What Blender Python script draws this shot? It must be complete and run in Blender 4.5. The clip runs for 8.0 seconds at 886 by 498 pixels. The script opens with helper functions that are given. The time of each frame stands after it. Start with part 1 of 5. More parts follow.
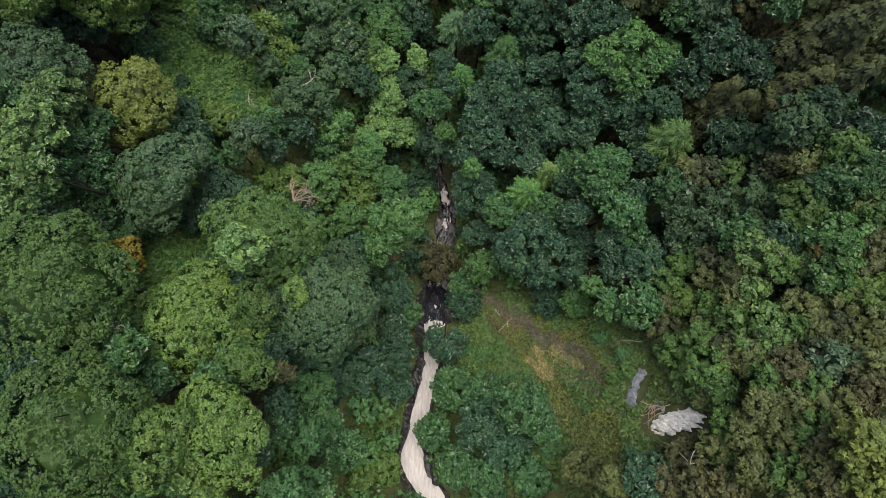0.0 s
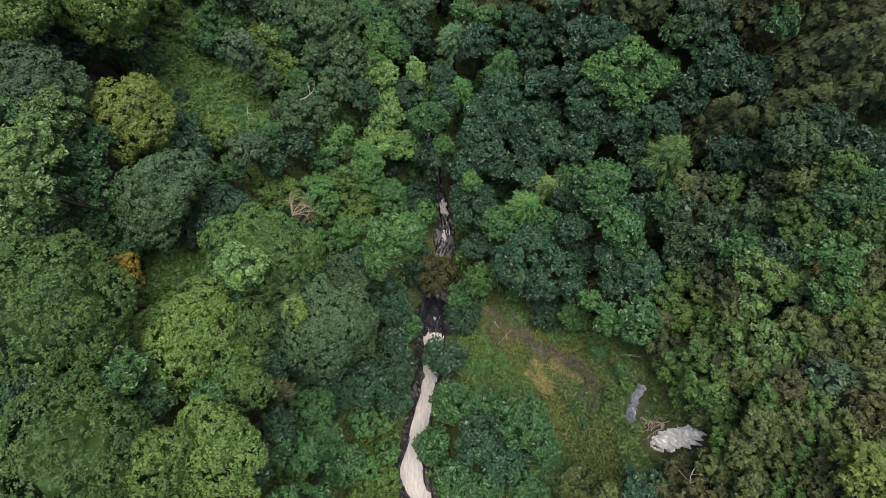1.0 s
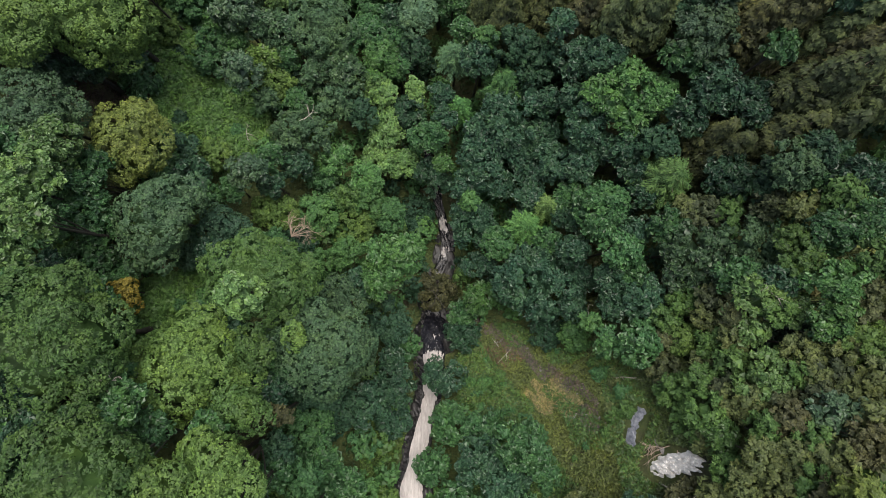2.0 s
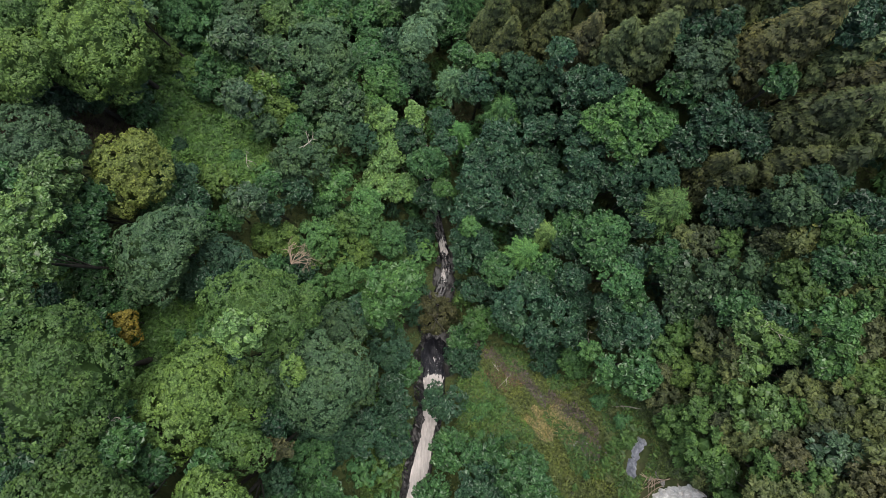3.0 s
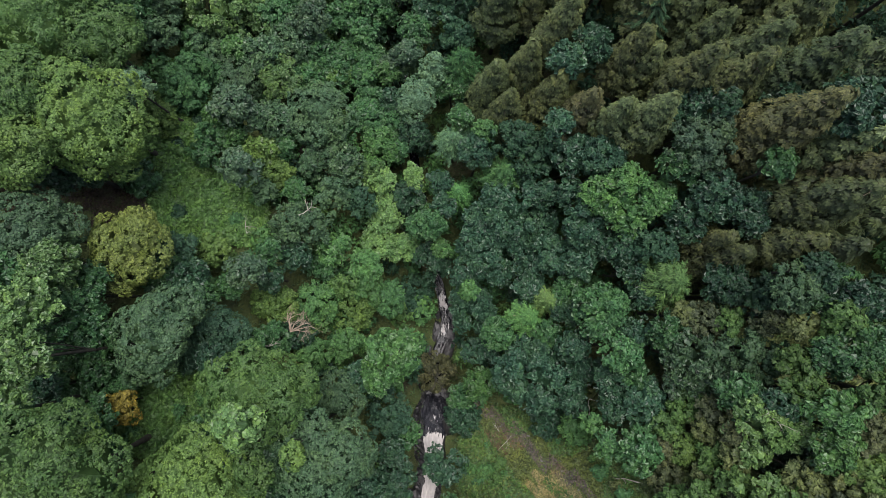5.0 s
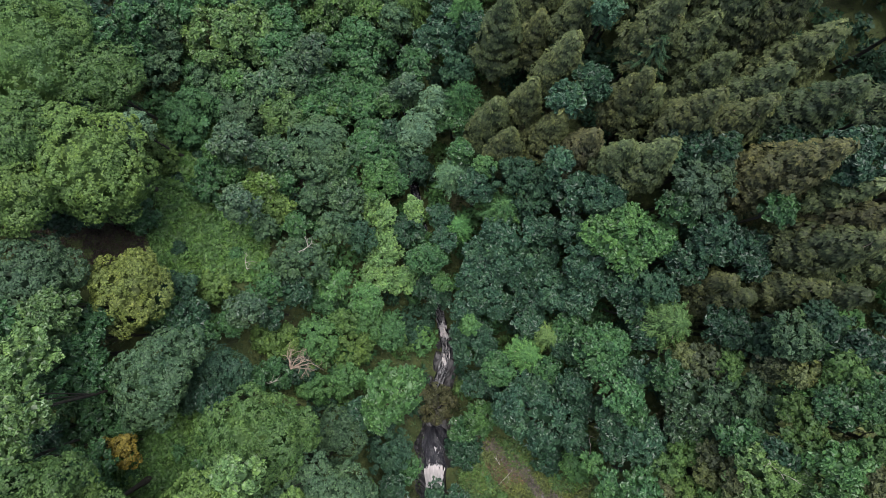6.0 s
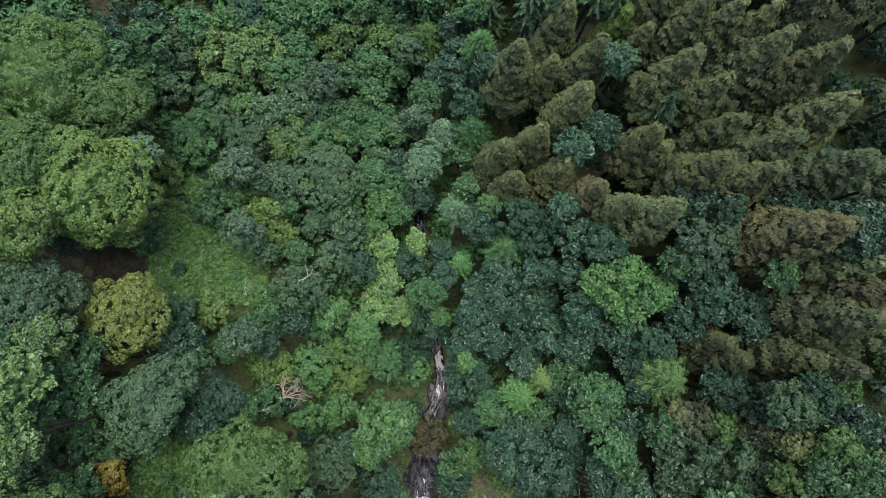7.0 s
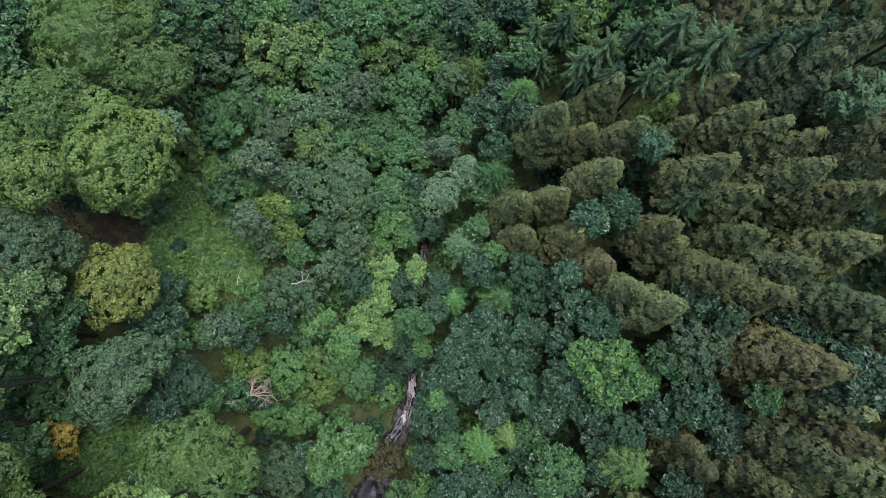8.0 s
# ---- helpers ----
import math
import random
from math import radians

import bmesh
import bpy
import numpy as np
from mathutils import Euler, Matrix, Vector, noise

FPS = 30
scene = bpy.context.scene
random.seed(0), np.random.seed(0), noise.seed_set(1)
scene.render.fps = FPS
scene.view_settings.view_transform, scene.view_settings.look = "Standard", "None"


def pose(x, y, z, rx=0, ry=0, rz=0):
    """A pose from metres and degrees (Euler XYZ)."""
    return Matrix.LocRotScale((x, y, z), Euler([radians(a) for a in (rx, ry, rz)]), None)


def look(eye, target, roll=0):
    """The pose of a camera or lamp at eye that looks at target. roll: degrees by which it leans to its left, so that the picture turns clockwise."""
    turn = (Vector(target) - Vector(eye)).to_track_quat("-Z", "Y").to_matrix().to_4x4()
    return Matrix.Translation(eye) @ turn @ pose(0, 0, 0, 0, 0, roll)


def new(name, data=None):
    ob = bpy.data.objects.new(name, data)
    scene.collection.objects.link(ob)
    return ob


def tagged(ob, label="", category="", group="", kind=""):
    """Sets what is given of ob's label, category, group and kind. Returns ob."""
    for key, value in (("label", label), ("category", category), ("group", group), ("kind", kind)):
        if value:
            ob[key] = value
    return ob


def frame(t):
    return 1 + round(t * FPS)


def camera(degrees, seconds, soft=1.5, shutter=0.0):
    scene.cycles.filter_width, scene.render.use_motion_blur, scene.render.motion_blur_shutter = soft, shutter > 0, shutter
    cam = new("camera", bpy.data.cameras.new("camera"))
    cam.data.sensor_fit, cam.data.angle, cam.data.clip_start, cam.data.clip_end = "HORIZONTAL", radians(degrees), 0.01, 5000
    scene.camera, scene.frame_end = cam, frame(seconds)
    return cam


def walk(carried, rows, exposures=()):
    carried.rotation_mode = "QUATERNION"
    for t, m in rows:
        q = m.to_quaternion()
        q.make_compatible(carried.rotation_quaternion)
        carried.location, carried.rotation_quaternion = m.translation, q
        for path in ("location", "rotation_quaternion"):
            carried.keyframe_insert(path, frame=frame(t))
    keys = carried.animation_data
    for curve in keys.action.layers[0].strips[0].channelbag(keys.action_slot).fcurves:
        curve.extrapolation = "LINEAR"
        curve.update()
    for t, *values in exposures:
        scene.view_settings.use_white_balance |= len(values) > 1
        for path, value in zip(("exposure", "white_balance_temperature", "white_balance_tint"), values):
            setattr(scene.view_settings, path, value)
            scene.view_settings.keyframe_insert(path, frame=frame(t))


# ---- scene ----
cam = camera(72.0, 8.0, soft=0.75)
METRES, EYE, TILT, LEAN, TURN = 19.0, 70.0, -86.5, 0.0, 0.0
ROWS = [
    (0.0, 0.0, 0.0, 0.0, 0.0, 0.0, -0.0),
    (0.5, 0.0012, 0.0002, 0.0231, -0.02, 0.07, 0.04),
    (1.0, 0.0022, 0.0007, 0.0559, -0.05, 0.18, 0.08),
    (1.5, 0.0042, 0.0016, 0.0958, -0.04, 0.28, 0.13),
    (3.0, 0.0117, 0.0027, 0.2549, 0.05, 0.67, 0.29),
    (3.5, 0.0136, 0.0029, 0.3195, 0.09, 0.84, 0.35),
    (4.0, 0.0146, 0.0025, 0.3895, 0.08, 1.0, 0.42),
    (4.5, 0.0166, 0.0018, 0.4614, 0.08, 1.18, 0.49),
    (6.0, 0.0264, 0.0011, 0.6911, 0.23, 1.63, 0.71),
    (6.1, 0.0279, 0.0011, 0.7061, 0.28, 1.69, 0.64),
    (6.3, 0.0309, 0.0007, 0.7375, 0.32, 1.77, -0.30),
    (6.4, 0.0313, 0.0005, 0.7540, 0.32, 1.79, -1.12),
    (6.5, 0.0315, 0.0009, 0.7705, 0.32, 1.82, -1.80),
    (6.8, 0.0332, 0.0010, 0.8170, 0.38, 1.92, -2.09),
    (7.0, 0.0335, 0.0009, 0.8475, 0.39, 2.0, -2.52),
    (7.1, 0.0344, 0.0009, 0.8623, 0.41, 2.05, -3.91),
    (7.2, 0.0345, 0.0010, 0.8788, 0.39, 2.10, -6.64),
    (7.3, 0.0348, 0.0010, 0.8945, 0.36, 2.21, -9.90),
    (7.4, 0.0340, 0.0013, 0.9114, 0.31, 2.27, -12.92),
    (7.5, 0.0336, 0.0010, 0.9275, 0.28, 2.33, -14.90),
    (7.7, 0.0280, 0.0000, 0.9540, 0.21, 2.43, -15.53),
    (8.0, 0.0140, 0.0009, 0.9961, 0.07, 2.48, -15.53),
]
walk(cam, [(t, pose(0, 0, EYE, TILT, LEAN, TURN) @ pose(METRES * x, METRES * y, METRES * z, 90 + pitch, roll, yaw)) for t, x, y, z, yaw, pitch, roll in ROWS],
     [(0.0, 0.40, 6600, 8), (4.0, 0.44, 6300, 9), (8.0, 0.68, 5950, 15)])

# ---- sky and sun: an even, overcast day ----
world = bpy.data.worlds.new("sky")
scene.world = world
world.use_nodes = True
wt = world.node_tree
sky = wt.nodes.new("ShaderNodeTexSky")
sky.sky_type = "NISHITA"
sky.sun_disc = False
sky.sun_elevation, sky.sun_rotation = radians(77), radians(13)
sky.air_density, sky.dust_density, sky.ozone_density = 1.0, 6.0, 1.0
wt.links.new(sky.outputs[0], wt.nodes["Background"].inputs[0])
wt.nodes["Background"].inputs[1].default_value = 0.12
sun = new("sun", bpy.data.lights.new("sun", "SUN"))
sun.data.energy, sun.data.angle, sun.data.color = 2.2, radians(40), (1.0, 0.97, 0.92)
sun.matrix_world = look((3, 13, 60), (0, 0, 0))

# ---- materials ----


def material(name):
    m = bpy.data.materials.new(name)
    m.use_nodes = True
    return m, m.node_tree, m.node_tree.nodes["Principled BSDF"]


def node(t, kind, **values):
    n = t.nodes.new(kind)
    for key, v in values.items():
        n.inputs[key].default_value = v
    return n


def ramp(t, source, *stops):
    r = t.nodes.new("ShaderNodeValToRGB")
    r.color_ramp.elements[0].position, r.color_ramp.elements[0].color = stops[0][0], (*stops[0][1], 1)
    r.color_ramp.elements[1].position, r.color_ramp.elements[1].color = stops[-1][0], (*stops[-1][1], 1)
    for at, c in stops[1:-1]:
        r.color_ramp.elements.new(at).color = (*c, 1)
    t.links.new(source, r.inputs[0])
    return r.outputs[0]


def mixed(t, a, b, factor, blend="MIX"):
    m = t.nodes.new("ShaderNodeMix")
    m.data_type, m.blend_type = "RGBA", blend
    for socket, v in ((m.inputs[0], factor), (m.inputs[6], a), (m.inputs[7], b)):
        if isinstance(v, bpy.types.NodeSocket):
            t.links.new(v, socket)
        else:
            socket.default_value = v if isinstance(v, (int, float)) else (*v, 1)
    return m.outputs[2]


def noise_of(t, scale, detail=4.0, rough=0.55):
    co = t.nodes.new("ShaderNodeTexCoord")
    n = node(t, "ShaderNodeTexNoise", Scale=scale, Detail=detail, Roughness=rough)
    t.links.new(co.outputs["Object"], n.inputs["Vector"])
    return n.outputs["Fac"]


def bumped(t, bsdf, height, strength, distance):
    b = node(t, "ShaderNodeBump", Strength=strength, Distance=distance)
    t.links.new(height, b.inputs["Height"])
    t.links.new(b.outputs[0], bsdf.inputs["Normal"])


def leaf_material(name, spread, through_light, gloss, shine=0.5, pale_lit_tips=False):
    """Leaves: the tree's own colour, each leaf a little different, with paler and browner boughs."""
    m, t, p = material(name)
    info = t.nodes.new("ShaderNodeObjectInfo")
    island = t.nodes.new("ShaderNodeNewGeometry").outputs["Random Per Island"]
    each = ramp(t, island, (0.0, (1 - spread,) * 3), (0.55, (1.0, 1.0, 1.0)), (0.93, (1 + spread * 0.9, 1 + spread * 0.8, 1 + spread * 0.4)), (1.0, (1 + spread * 1.6, 1 + spread * 1.3, 1 + spread)))
    c = mixed(t, info.outputs["Color"], each, 1.0, "MULTIPLY")
    bough = ramp(t, noise_of(t, 0.55, 3.0), (0.3, (0.82, 0.9, 1.0)), (0.5, (1, 1, 1)), (0.7, (1.22, 1.12, 0.86)))
    c = mixed(t, c, bough, 0.8, "MULTIPLY")
    if pale_lit_tips:  # paler new growth, plus light on tops and bough ends put into the colour
        young = t.nodes.new("ShaderNodeAttribute")
        young.attribute_name = "young"
        c = mixed(t, c, mixed(t, c, (1.5, 1.55, 1.4), 1.0, "MULTIPLY"), young.outputs["Fac"])
    t.links.new(c, p.inputs["Base Color"])
    p.inputs["Roughness"].default_value = gloss
    p.inputs["Specular IOR Level"].default_value = shine
    thin = t.nodes.new("ShaderNodeBsdfTranslucent")
    t.links.new(c, thin.inputs[0])
    both = t.nodes.new("ShaderNodeMixShader")
    both.inputs[0].default_value = through_light
    t.links.new(p.outputs[0], both.inputs[1])
    t.links.new(thin.outputs[0], both.inputs[2])
    t.links.new(both.outputs[0], t.nodes["Material Output"].inputs[0])
    return m


LEAF = leaf_material("broad_leaves", 0.42, 0.14, 0.42)
DULL_LEAF = leaf_material("small_leaves", 0.42, 0.14, 0.6, 0.3)
NEEDLE = leaf_material("needles", 0.45, 0.06, 0.6, 0.3, True)
GRASS = leaf_material("grass_blades", 0.45, 0.18, 0.6)


def plain_material(name, dark, light, scale, rough, relief, detail=6.0):
    m, t, p = material(name)
    n = noise_of(t, scale, detail, 0.62)
    fine = noise_of(t, scale * 7, 4.0)
    c = mixed(t, ramp(t, n, (0.32, dark), (0.68, light)), ramp(t, fine, (0.3, (0.75,) * 3), (0.7, (1.2,) * 3)), 0.8, "MULTIPLY")
    t.links.new(c, p.inputs["Base Color"])
    p.inputs["Roughness"].default_value = rough
    bumped(t, p, n, 0.8, relief)
    return m


BARK = plain_material("bark", (0.018, 0.017, 0.013), (0.055, 0.050, 0.036), 3.0, 0.9, 0.04)
PALE_BARK = plain_material("bleached_wood", (0.24, 0.22, 0.18), (0.50, 0.47, 0.41), 2.5, 0.85, 0.02)
BROWN_TWIG = plain_material("brown_twigs", (0.20, 0.15, 0.11), (0.44, 0.35, 0.27), 2.0, 0.9, 0.02)
PALE_ROCK = plain_material("pale_rock", (0.60, 0.57, 0.54), (0.95, 0.93, 0.91), 3.2, 0.8, 0.14)
WET_ROCK = plain_material("wet_dark_rock", (0.008, 0.008, 0.010), (0.032, 0.029, 0.030), 1.4, 0.45, 0.10)
BLUE_ROCK = plain_material("blue_grey_rock", (0.16, 0.17, 0.21), (0.52, 0.53, 0.58), 2.6, 0.7, 0.12)
GREY_ROCK = plain_material("grey_rock", (0.10, 0.095, 0.09), (0.32, 0.30, 0.29), 1.8, 0.75, 0.08)


def ground_material():
    m, t, p = material("woodland_floor")
    big, mid, fine = noise_of(t, 0.16, 5.0), noise_of(t, 0.9, 6.0, 0.65), noise_of(t, 7.0, 5.0, 0.7)
    # brown earth, darkened further to hold the shade under overhanging trees
    earth = ramp(t, mid, (0.3, (0.018, 0.013, 0.010)), (0.7, (0.055, 0.040, 0.028)))
    moss = ramp(t, mid, (0.3, (0.028, 0.045, 0.012)), (0.7, (0.085, 0.105, 0.030)))
    c = mixed(t, earth, moss, ramp(t, big, (0.30, (0, 0, 0)), (0.48, (1, 1, 1))))
    c = mixed(t, c, ramp(t, fine, (0.3, (0.7,) * 3), (0.7, (1.3,) * 3)), 0.8, "MULTIPLY")
    t.links.new(c, p.inputs["Base Color"])
    p.inputs["Roughness"].default_value = 0.95
    bumped(t, p, fine, 0.9, 0.08)
    return m


def water_material():
    """Peaty water that breaks into pale foam where it runs fast: foam streaks lie along the flow."""
    m, t, p = material("stream_water")
    foam = t.nodes.new("ShaderNodeAttribute")
    foam.attribute_name = "foam"
    co = t.nodes.new("ShaderNodeTexCoord")
    mp = t.nodes.new("ShaderNodeMapping")
    mp.inputs["Scale"].default_value = (3.2, 0.7, 0.7)
    t.links.new(co.outputs["Object"], mp.inputs["Vector"])
    n = node(t, "ShaderNodeTexNoise", Scale=1.6, Detail=7.0, Roughness=0.68)
    t.links.new(mp.outputs[0], n.inputs["Vector"])
    s = t.nodes.new("ShaderNodeMath")
    s.operation = "MULTIPLY_ADD"
    t.links.new(n.outputs["Fac"], s.inputs[0])
    s.inputs[1].default_value = 1.5
    t.links.new(foam.outputs["Fac"], s.inputs[2])
    white = ramp(t, s.outputs[0], (0.98, (0, 0, 0)), (1.32, (1, 1, 1)))
    tint = ramp(t, n.outputs["Fac"], (0.28, (0.33, 0.30, 0.285)), (0.62, (0.56, 0.52, 0.505)))
    c = mixed(t, (0.008, 0.008, 0.011), tint, white)
    t.links.new(c, p.inputs["Base Color"])
    r = ramp(t, white, (0.0, (0.08,) * 3), (1.0, (0.6,) * 3))
    t.links.new(r, p.inputs["Roughness"])
    bumped(t, p, n.outputs["Fac"], 0.7, 0.12)
    return m


GROUND, WATER = ground_material(), water_material()

# ---- the lie of the land: a steep wooded gorge with the stream along its foot ----


def smooth(a, b, v):
    u = np.clip((v - a) / (b - a), 0, 1)
    return u * u * (3 - 2 * u)


BED_Y = (-60, -30, -20, -16, -14, -10, -4, 0, 7, 11, 25, 45, 90)
BED_Z = (20, 16, 13.2, 11.8, 11.0, 9.2, 5.4, 3.3, 2.3, 1.4, 0.6, -0.4, -2)
LINE_Y = (-60, -19.2, -17.8, -16.4, -15.4, -13.6, -11.9, -10.6, -7.6, -4, 0, 4.5, 7.1, 9, 12.2, 26, 40, 90)
LINE_X = (-4, -0.9, -2.0, -2.9, -2.85, -2.6, -2.05, -1.85, -1.15, -0.85, -0.75, -0.5, 0.55, 0.4, -0.3, -2.9, -4.2, -9)


def bed(y):
    return np.interp(y, BED_Y, BED_Z)


def bed_x(y):
    y = np.asarray(y, float)
    return sum(np.interp(y + d, LINE_Y, LINE_X) for d in (-0.6, -0.2, 0.2, 0.6)) / 4


def ripple(x, y):
    return (np.sin(x * 0.61 + y * 0.23) * np.cos(y * 0.47 - x * 0.17) * 0.5 + np.sin(x * 1.7 + 1.3) * np.sin(y * 1.43 + x * 0.6) * 0.2
            + np.sin(x * 3.9 + y * 1.1) * np.sin(y * 3.3 - x * 0.9) * 0.07)


def ground(x, y):
    """Height of the ground."""
    x, y = np.asarray(x, float), np.asarray(y, float)
    away = np.abs(x - bed_x(y))
    side = np.maximum(away - 1.5, 0)
    left = x < bed_x(y)
    steep = np.where(left, 0.70 + 0.16 * smooth(8, -6, y), 0.66 + 0.0 * y)
    steep = np.where(left, steep * (1 - 0.2 * smooth(23, 38, y)), steep)
    rise = steep * 46 * np.tanh(side / 46)
    knoll = np.where(left, 0, 5.0 * smooth(9.5, 15, x) * smooth(2, -7, y))
    knoll = knoll + np.where(left, 0, 6.5 * smooth(15.2, 20, x) * smooth(4, -6, y))
    knoll = knoll + np.where(left, 2.8 * np.exp(-((x + 21.8) / 4.5) ** 2 - ((y - 1.5) / 3.2) ** 2), 0)
    return bed(y) - 0.35 + 0.35 * smooth(0.6, 1.7, away) + rise + knoll + ripple(x, y) * smooth(1.5, 5, away)


def mesh_from(name, verts, quads, mat, tris=None, smooth_faces=False):
    """A mesh from arrays of corners, four-cornered and three-cornered faces."""
    me = bpy.data.meshes.new(name)
    quads = np.zeros((0, 4), int) if quads is None else quads
    tris = np.zeros((0, 3), int) if tris is None else tris
    me.vertices.add(len(verts))
    me.vertices.foreach_set("co", np.ascontiguousarray(verts, dtype=np.float32).ravel())
    loops = np.concatenate([quads.ravel(), tris.ravel()]).astype(np.int32)
    me.loops.add(len(loops))
    me.loops.foreach_set("vertex_index", loops)
    totals = np.concatenate([np.full(len(quads), 4), np.full(len(tris), 3)]).astype(np.int32)
    me.polygons.add(len(totals))
    me.polygons.foreach_set("loop_start", np.concatenate([[0], np.cumsum(totals)[:-1]]).astype(np.int32))
    me.polygons.foreach_set("loop_total", totals)
    me.update(calc_edges=True)
    me.polygons.foreach_set("use_smooth", np.full(len(totals), smooth_faces))
    me.materials.append(mat)
    return me


def sheet(name, xs, ys, height, mat):
    gx, gy = np.meshgrid(xs, ys)
    v = np.stack([gx, gy, height(gx, gy)], -1).reshape(-1, 3)
    nx, ny = len(xs), len(ys)
    i = (np.arange(ny - 1)[:, None] * nx + np.arange(nx - 1)[None]).ravel()
    return mesh_from(name, v, np.stack([i, i + 1, i + 1 + nx, i + nx], 1), mat, smooth_faces=True)


def axis_steps(near_a, near_b, step, far):
    out = [np.arange(near_a, near_b + 0.01, step)]
    d, p, q = step, near_a, near_b
    low, high = [], []
    while p > -far:
        d *= 1.35
        p, q = p - d, q + d
        low.append(p), high.append(q)
    return np.concatenate([low[::-1], out[0], high])


land = new("ground", sheet("ground", axis_steps(-40, 40, 0.65, 2500), axis_steps(-35, 62, 0.65, 2500), ground, GROUND))
tagged(land, "steep gorge slopes of dark earth, moss and leaf litter", "ground", kind="structure")


# ---- trees ----
RNG = np.random.default_rng(7)
# foliage colours, as the leaves themselves are
TONES = {
    "pale green": (0.109, 0.200, 0.066), "fresh green": (0.066, 0.152, 0.048), "mid green": (0.052, 0.128, 0.048), "dark green": (0.029, 0.072, 0.038),
    "blue-green": (0.038, 0.090, 0.051), "grey-green": (0.059, 0.116, 0.056), "olive": (0.066, 0.132, 0.037), "yellow-green": (0.094, 0.168, 0.042),
    "yellow": (0.112, 0.152, 0.038), "orange": (0.255, 0.215, 0.040), "brown-green": (0.088, 0.114, 0.042), "dark olive": (0.048, 0.065, 0.032),
    "rusty olive": (0.082, 0.088, 0.040), "mossy olive": (0.068, 0.085, 0.038), "dull brown": (0.070, 0.074, 0.038), "silver-green": (0.089, 0.165, 0.091),
}
BALL = bpy.data.meshes.new("ball")
_b = bmesh.new()
bmesh.ops.create_icosphere(_b, subdivisions=1, radius=1)
BALL_V = np.array([v.co[:] for v in _b.verts])
BALL_F = np.array([[v.index for v in f.verts] for f in _b.faces])
_b.free()
_b = bmesh.new()
bmesh.ops.create_icosphere(_b, subdivisions=3, radius=1)
DOME_V = np.array([v.co[:] for v in _b.verts])
DOME_F = np.array([[v.index for v in f.verts] for f in _b.faces])
_b.free()
bpy.data.meshes.remove(BALL)


def unit(v):
    return v / np.maximum(np.linalg.norm(v, axis=-1, keepdims=True), 1e-6)


def leaf_quads(centre, normal, along, length, width, droop=0.15):
    """Four-cornered leaves, slightly folded along the midrib."""
    along = unit(along - normal * np.sum(along * normal, -1, keepdims=True))
    across = np.cross(normal, along)
    length, width = length[:, None], width[:, None]
    tail = centre - along * length * 0.5
    tip = centre + along * length * 0.5 - normal * length * droop
    lift = normal * width * 0.18
    v = np.stack([tail, centre + across * width * 0.5 + lift, tip, centre - across * width * 0.5 + lift], 1).reshape(-1, 3)
    return v, np.arange(len(v)).reshape(-1, 4)


def leaf_tris(centre, normal, along, length, width, droop=0.1):
    """Small three-cornered leaves."""
    along = unit(along - normal * np.sum(along * normal, -1, keepdims=True))
    across = np.cross(normal, along)
    length, width = length[:, None], width[:, None]
    tail = centre - along * length * 0.42
    v = np.stack([tail + across * width * 0.55, centre + along * length * 0.58 - normal * length * droop, tail - across * width * 0.55], 1).reshape(-1, 3)
    return v, np.arange(len(v)).reshape(-1, 3)


def tube(points, radii, sides=7):
    """Corners and faces of a bent, tapering stem."""
    points, radii = np.asarray(points, float), np.asarray(radii, float)
    ways = unit(np.gradient(points, axis=0))
    ref = np.where(np.abs(ways[:, 2:3]) > 0.9, [[1.0, 0, 0]], [[0, 0, 1.0]])
    a = unit(np.cross(ways, ref))
    b = np.cross(ways, a)
    ang = np.linspace(0, 2 * np.pi, sides, endpoint=False)
    ring = points[:, None] + radii[:, None, None] * (a[:, None] * np.cos(ang)[None, :, None] + b[:, None] * np.sin(ang)[None, :, None])
    i = np.arange(len(points) - 1)[:, None] * sides
    k, k2 = np.arange(sides)[None], (np.arange(sides)[None] + 1) % sides
    return ring.reshape(-1, 3), np.stack([i + k, i + k2, i + sides + k2, i + sides + k], -1).reshape(-1, 4)


def join(pieces):
    vs, fs, at = [], [], 0
    for v, f in pieces:
        vs.append(v), fs.append(f + at)
        at += len(v)
    return np.concatenate(vs), np.concatenate(fs)


def thing(name, x, y, z, label, category, group="", kind=""):
    e = new(name)
    e.location = (x, y, z)
    return tagged(e, label, category, group, kind)


def put_part(name, me, owner, label="", tone=None):
    ob = new(name, me)
    ob.parent = owner
    if tone is not None:
        ob.color = (*tone, 1)
    return tagged(ob, label)


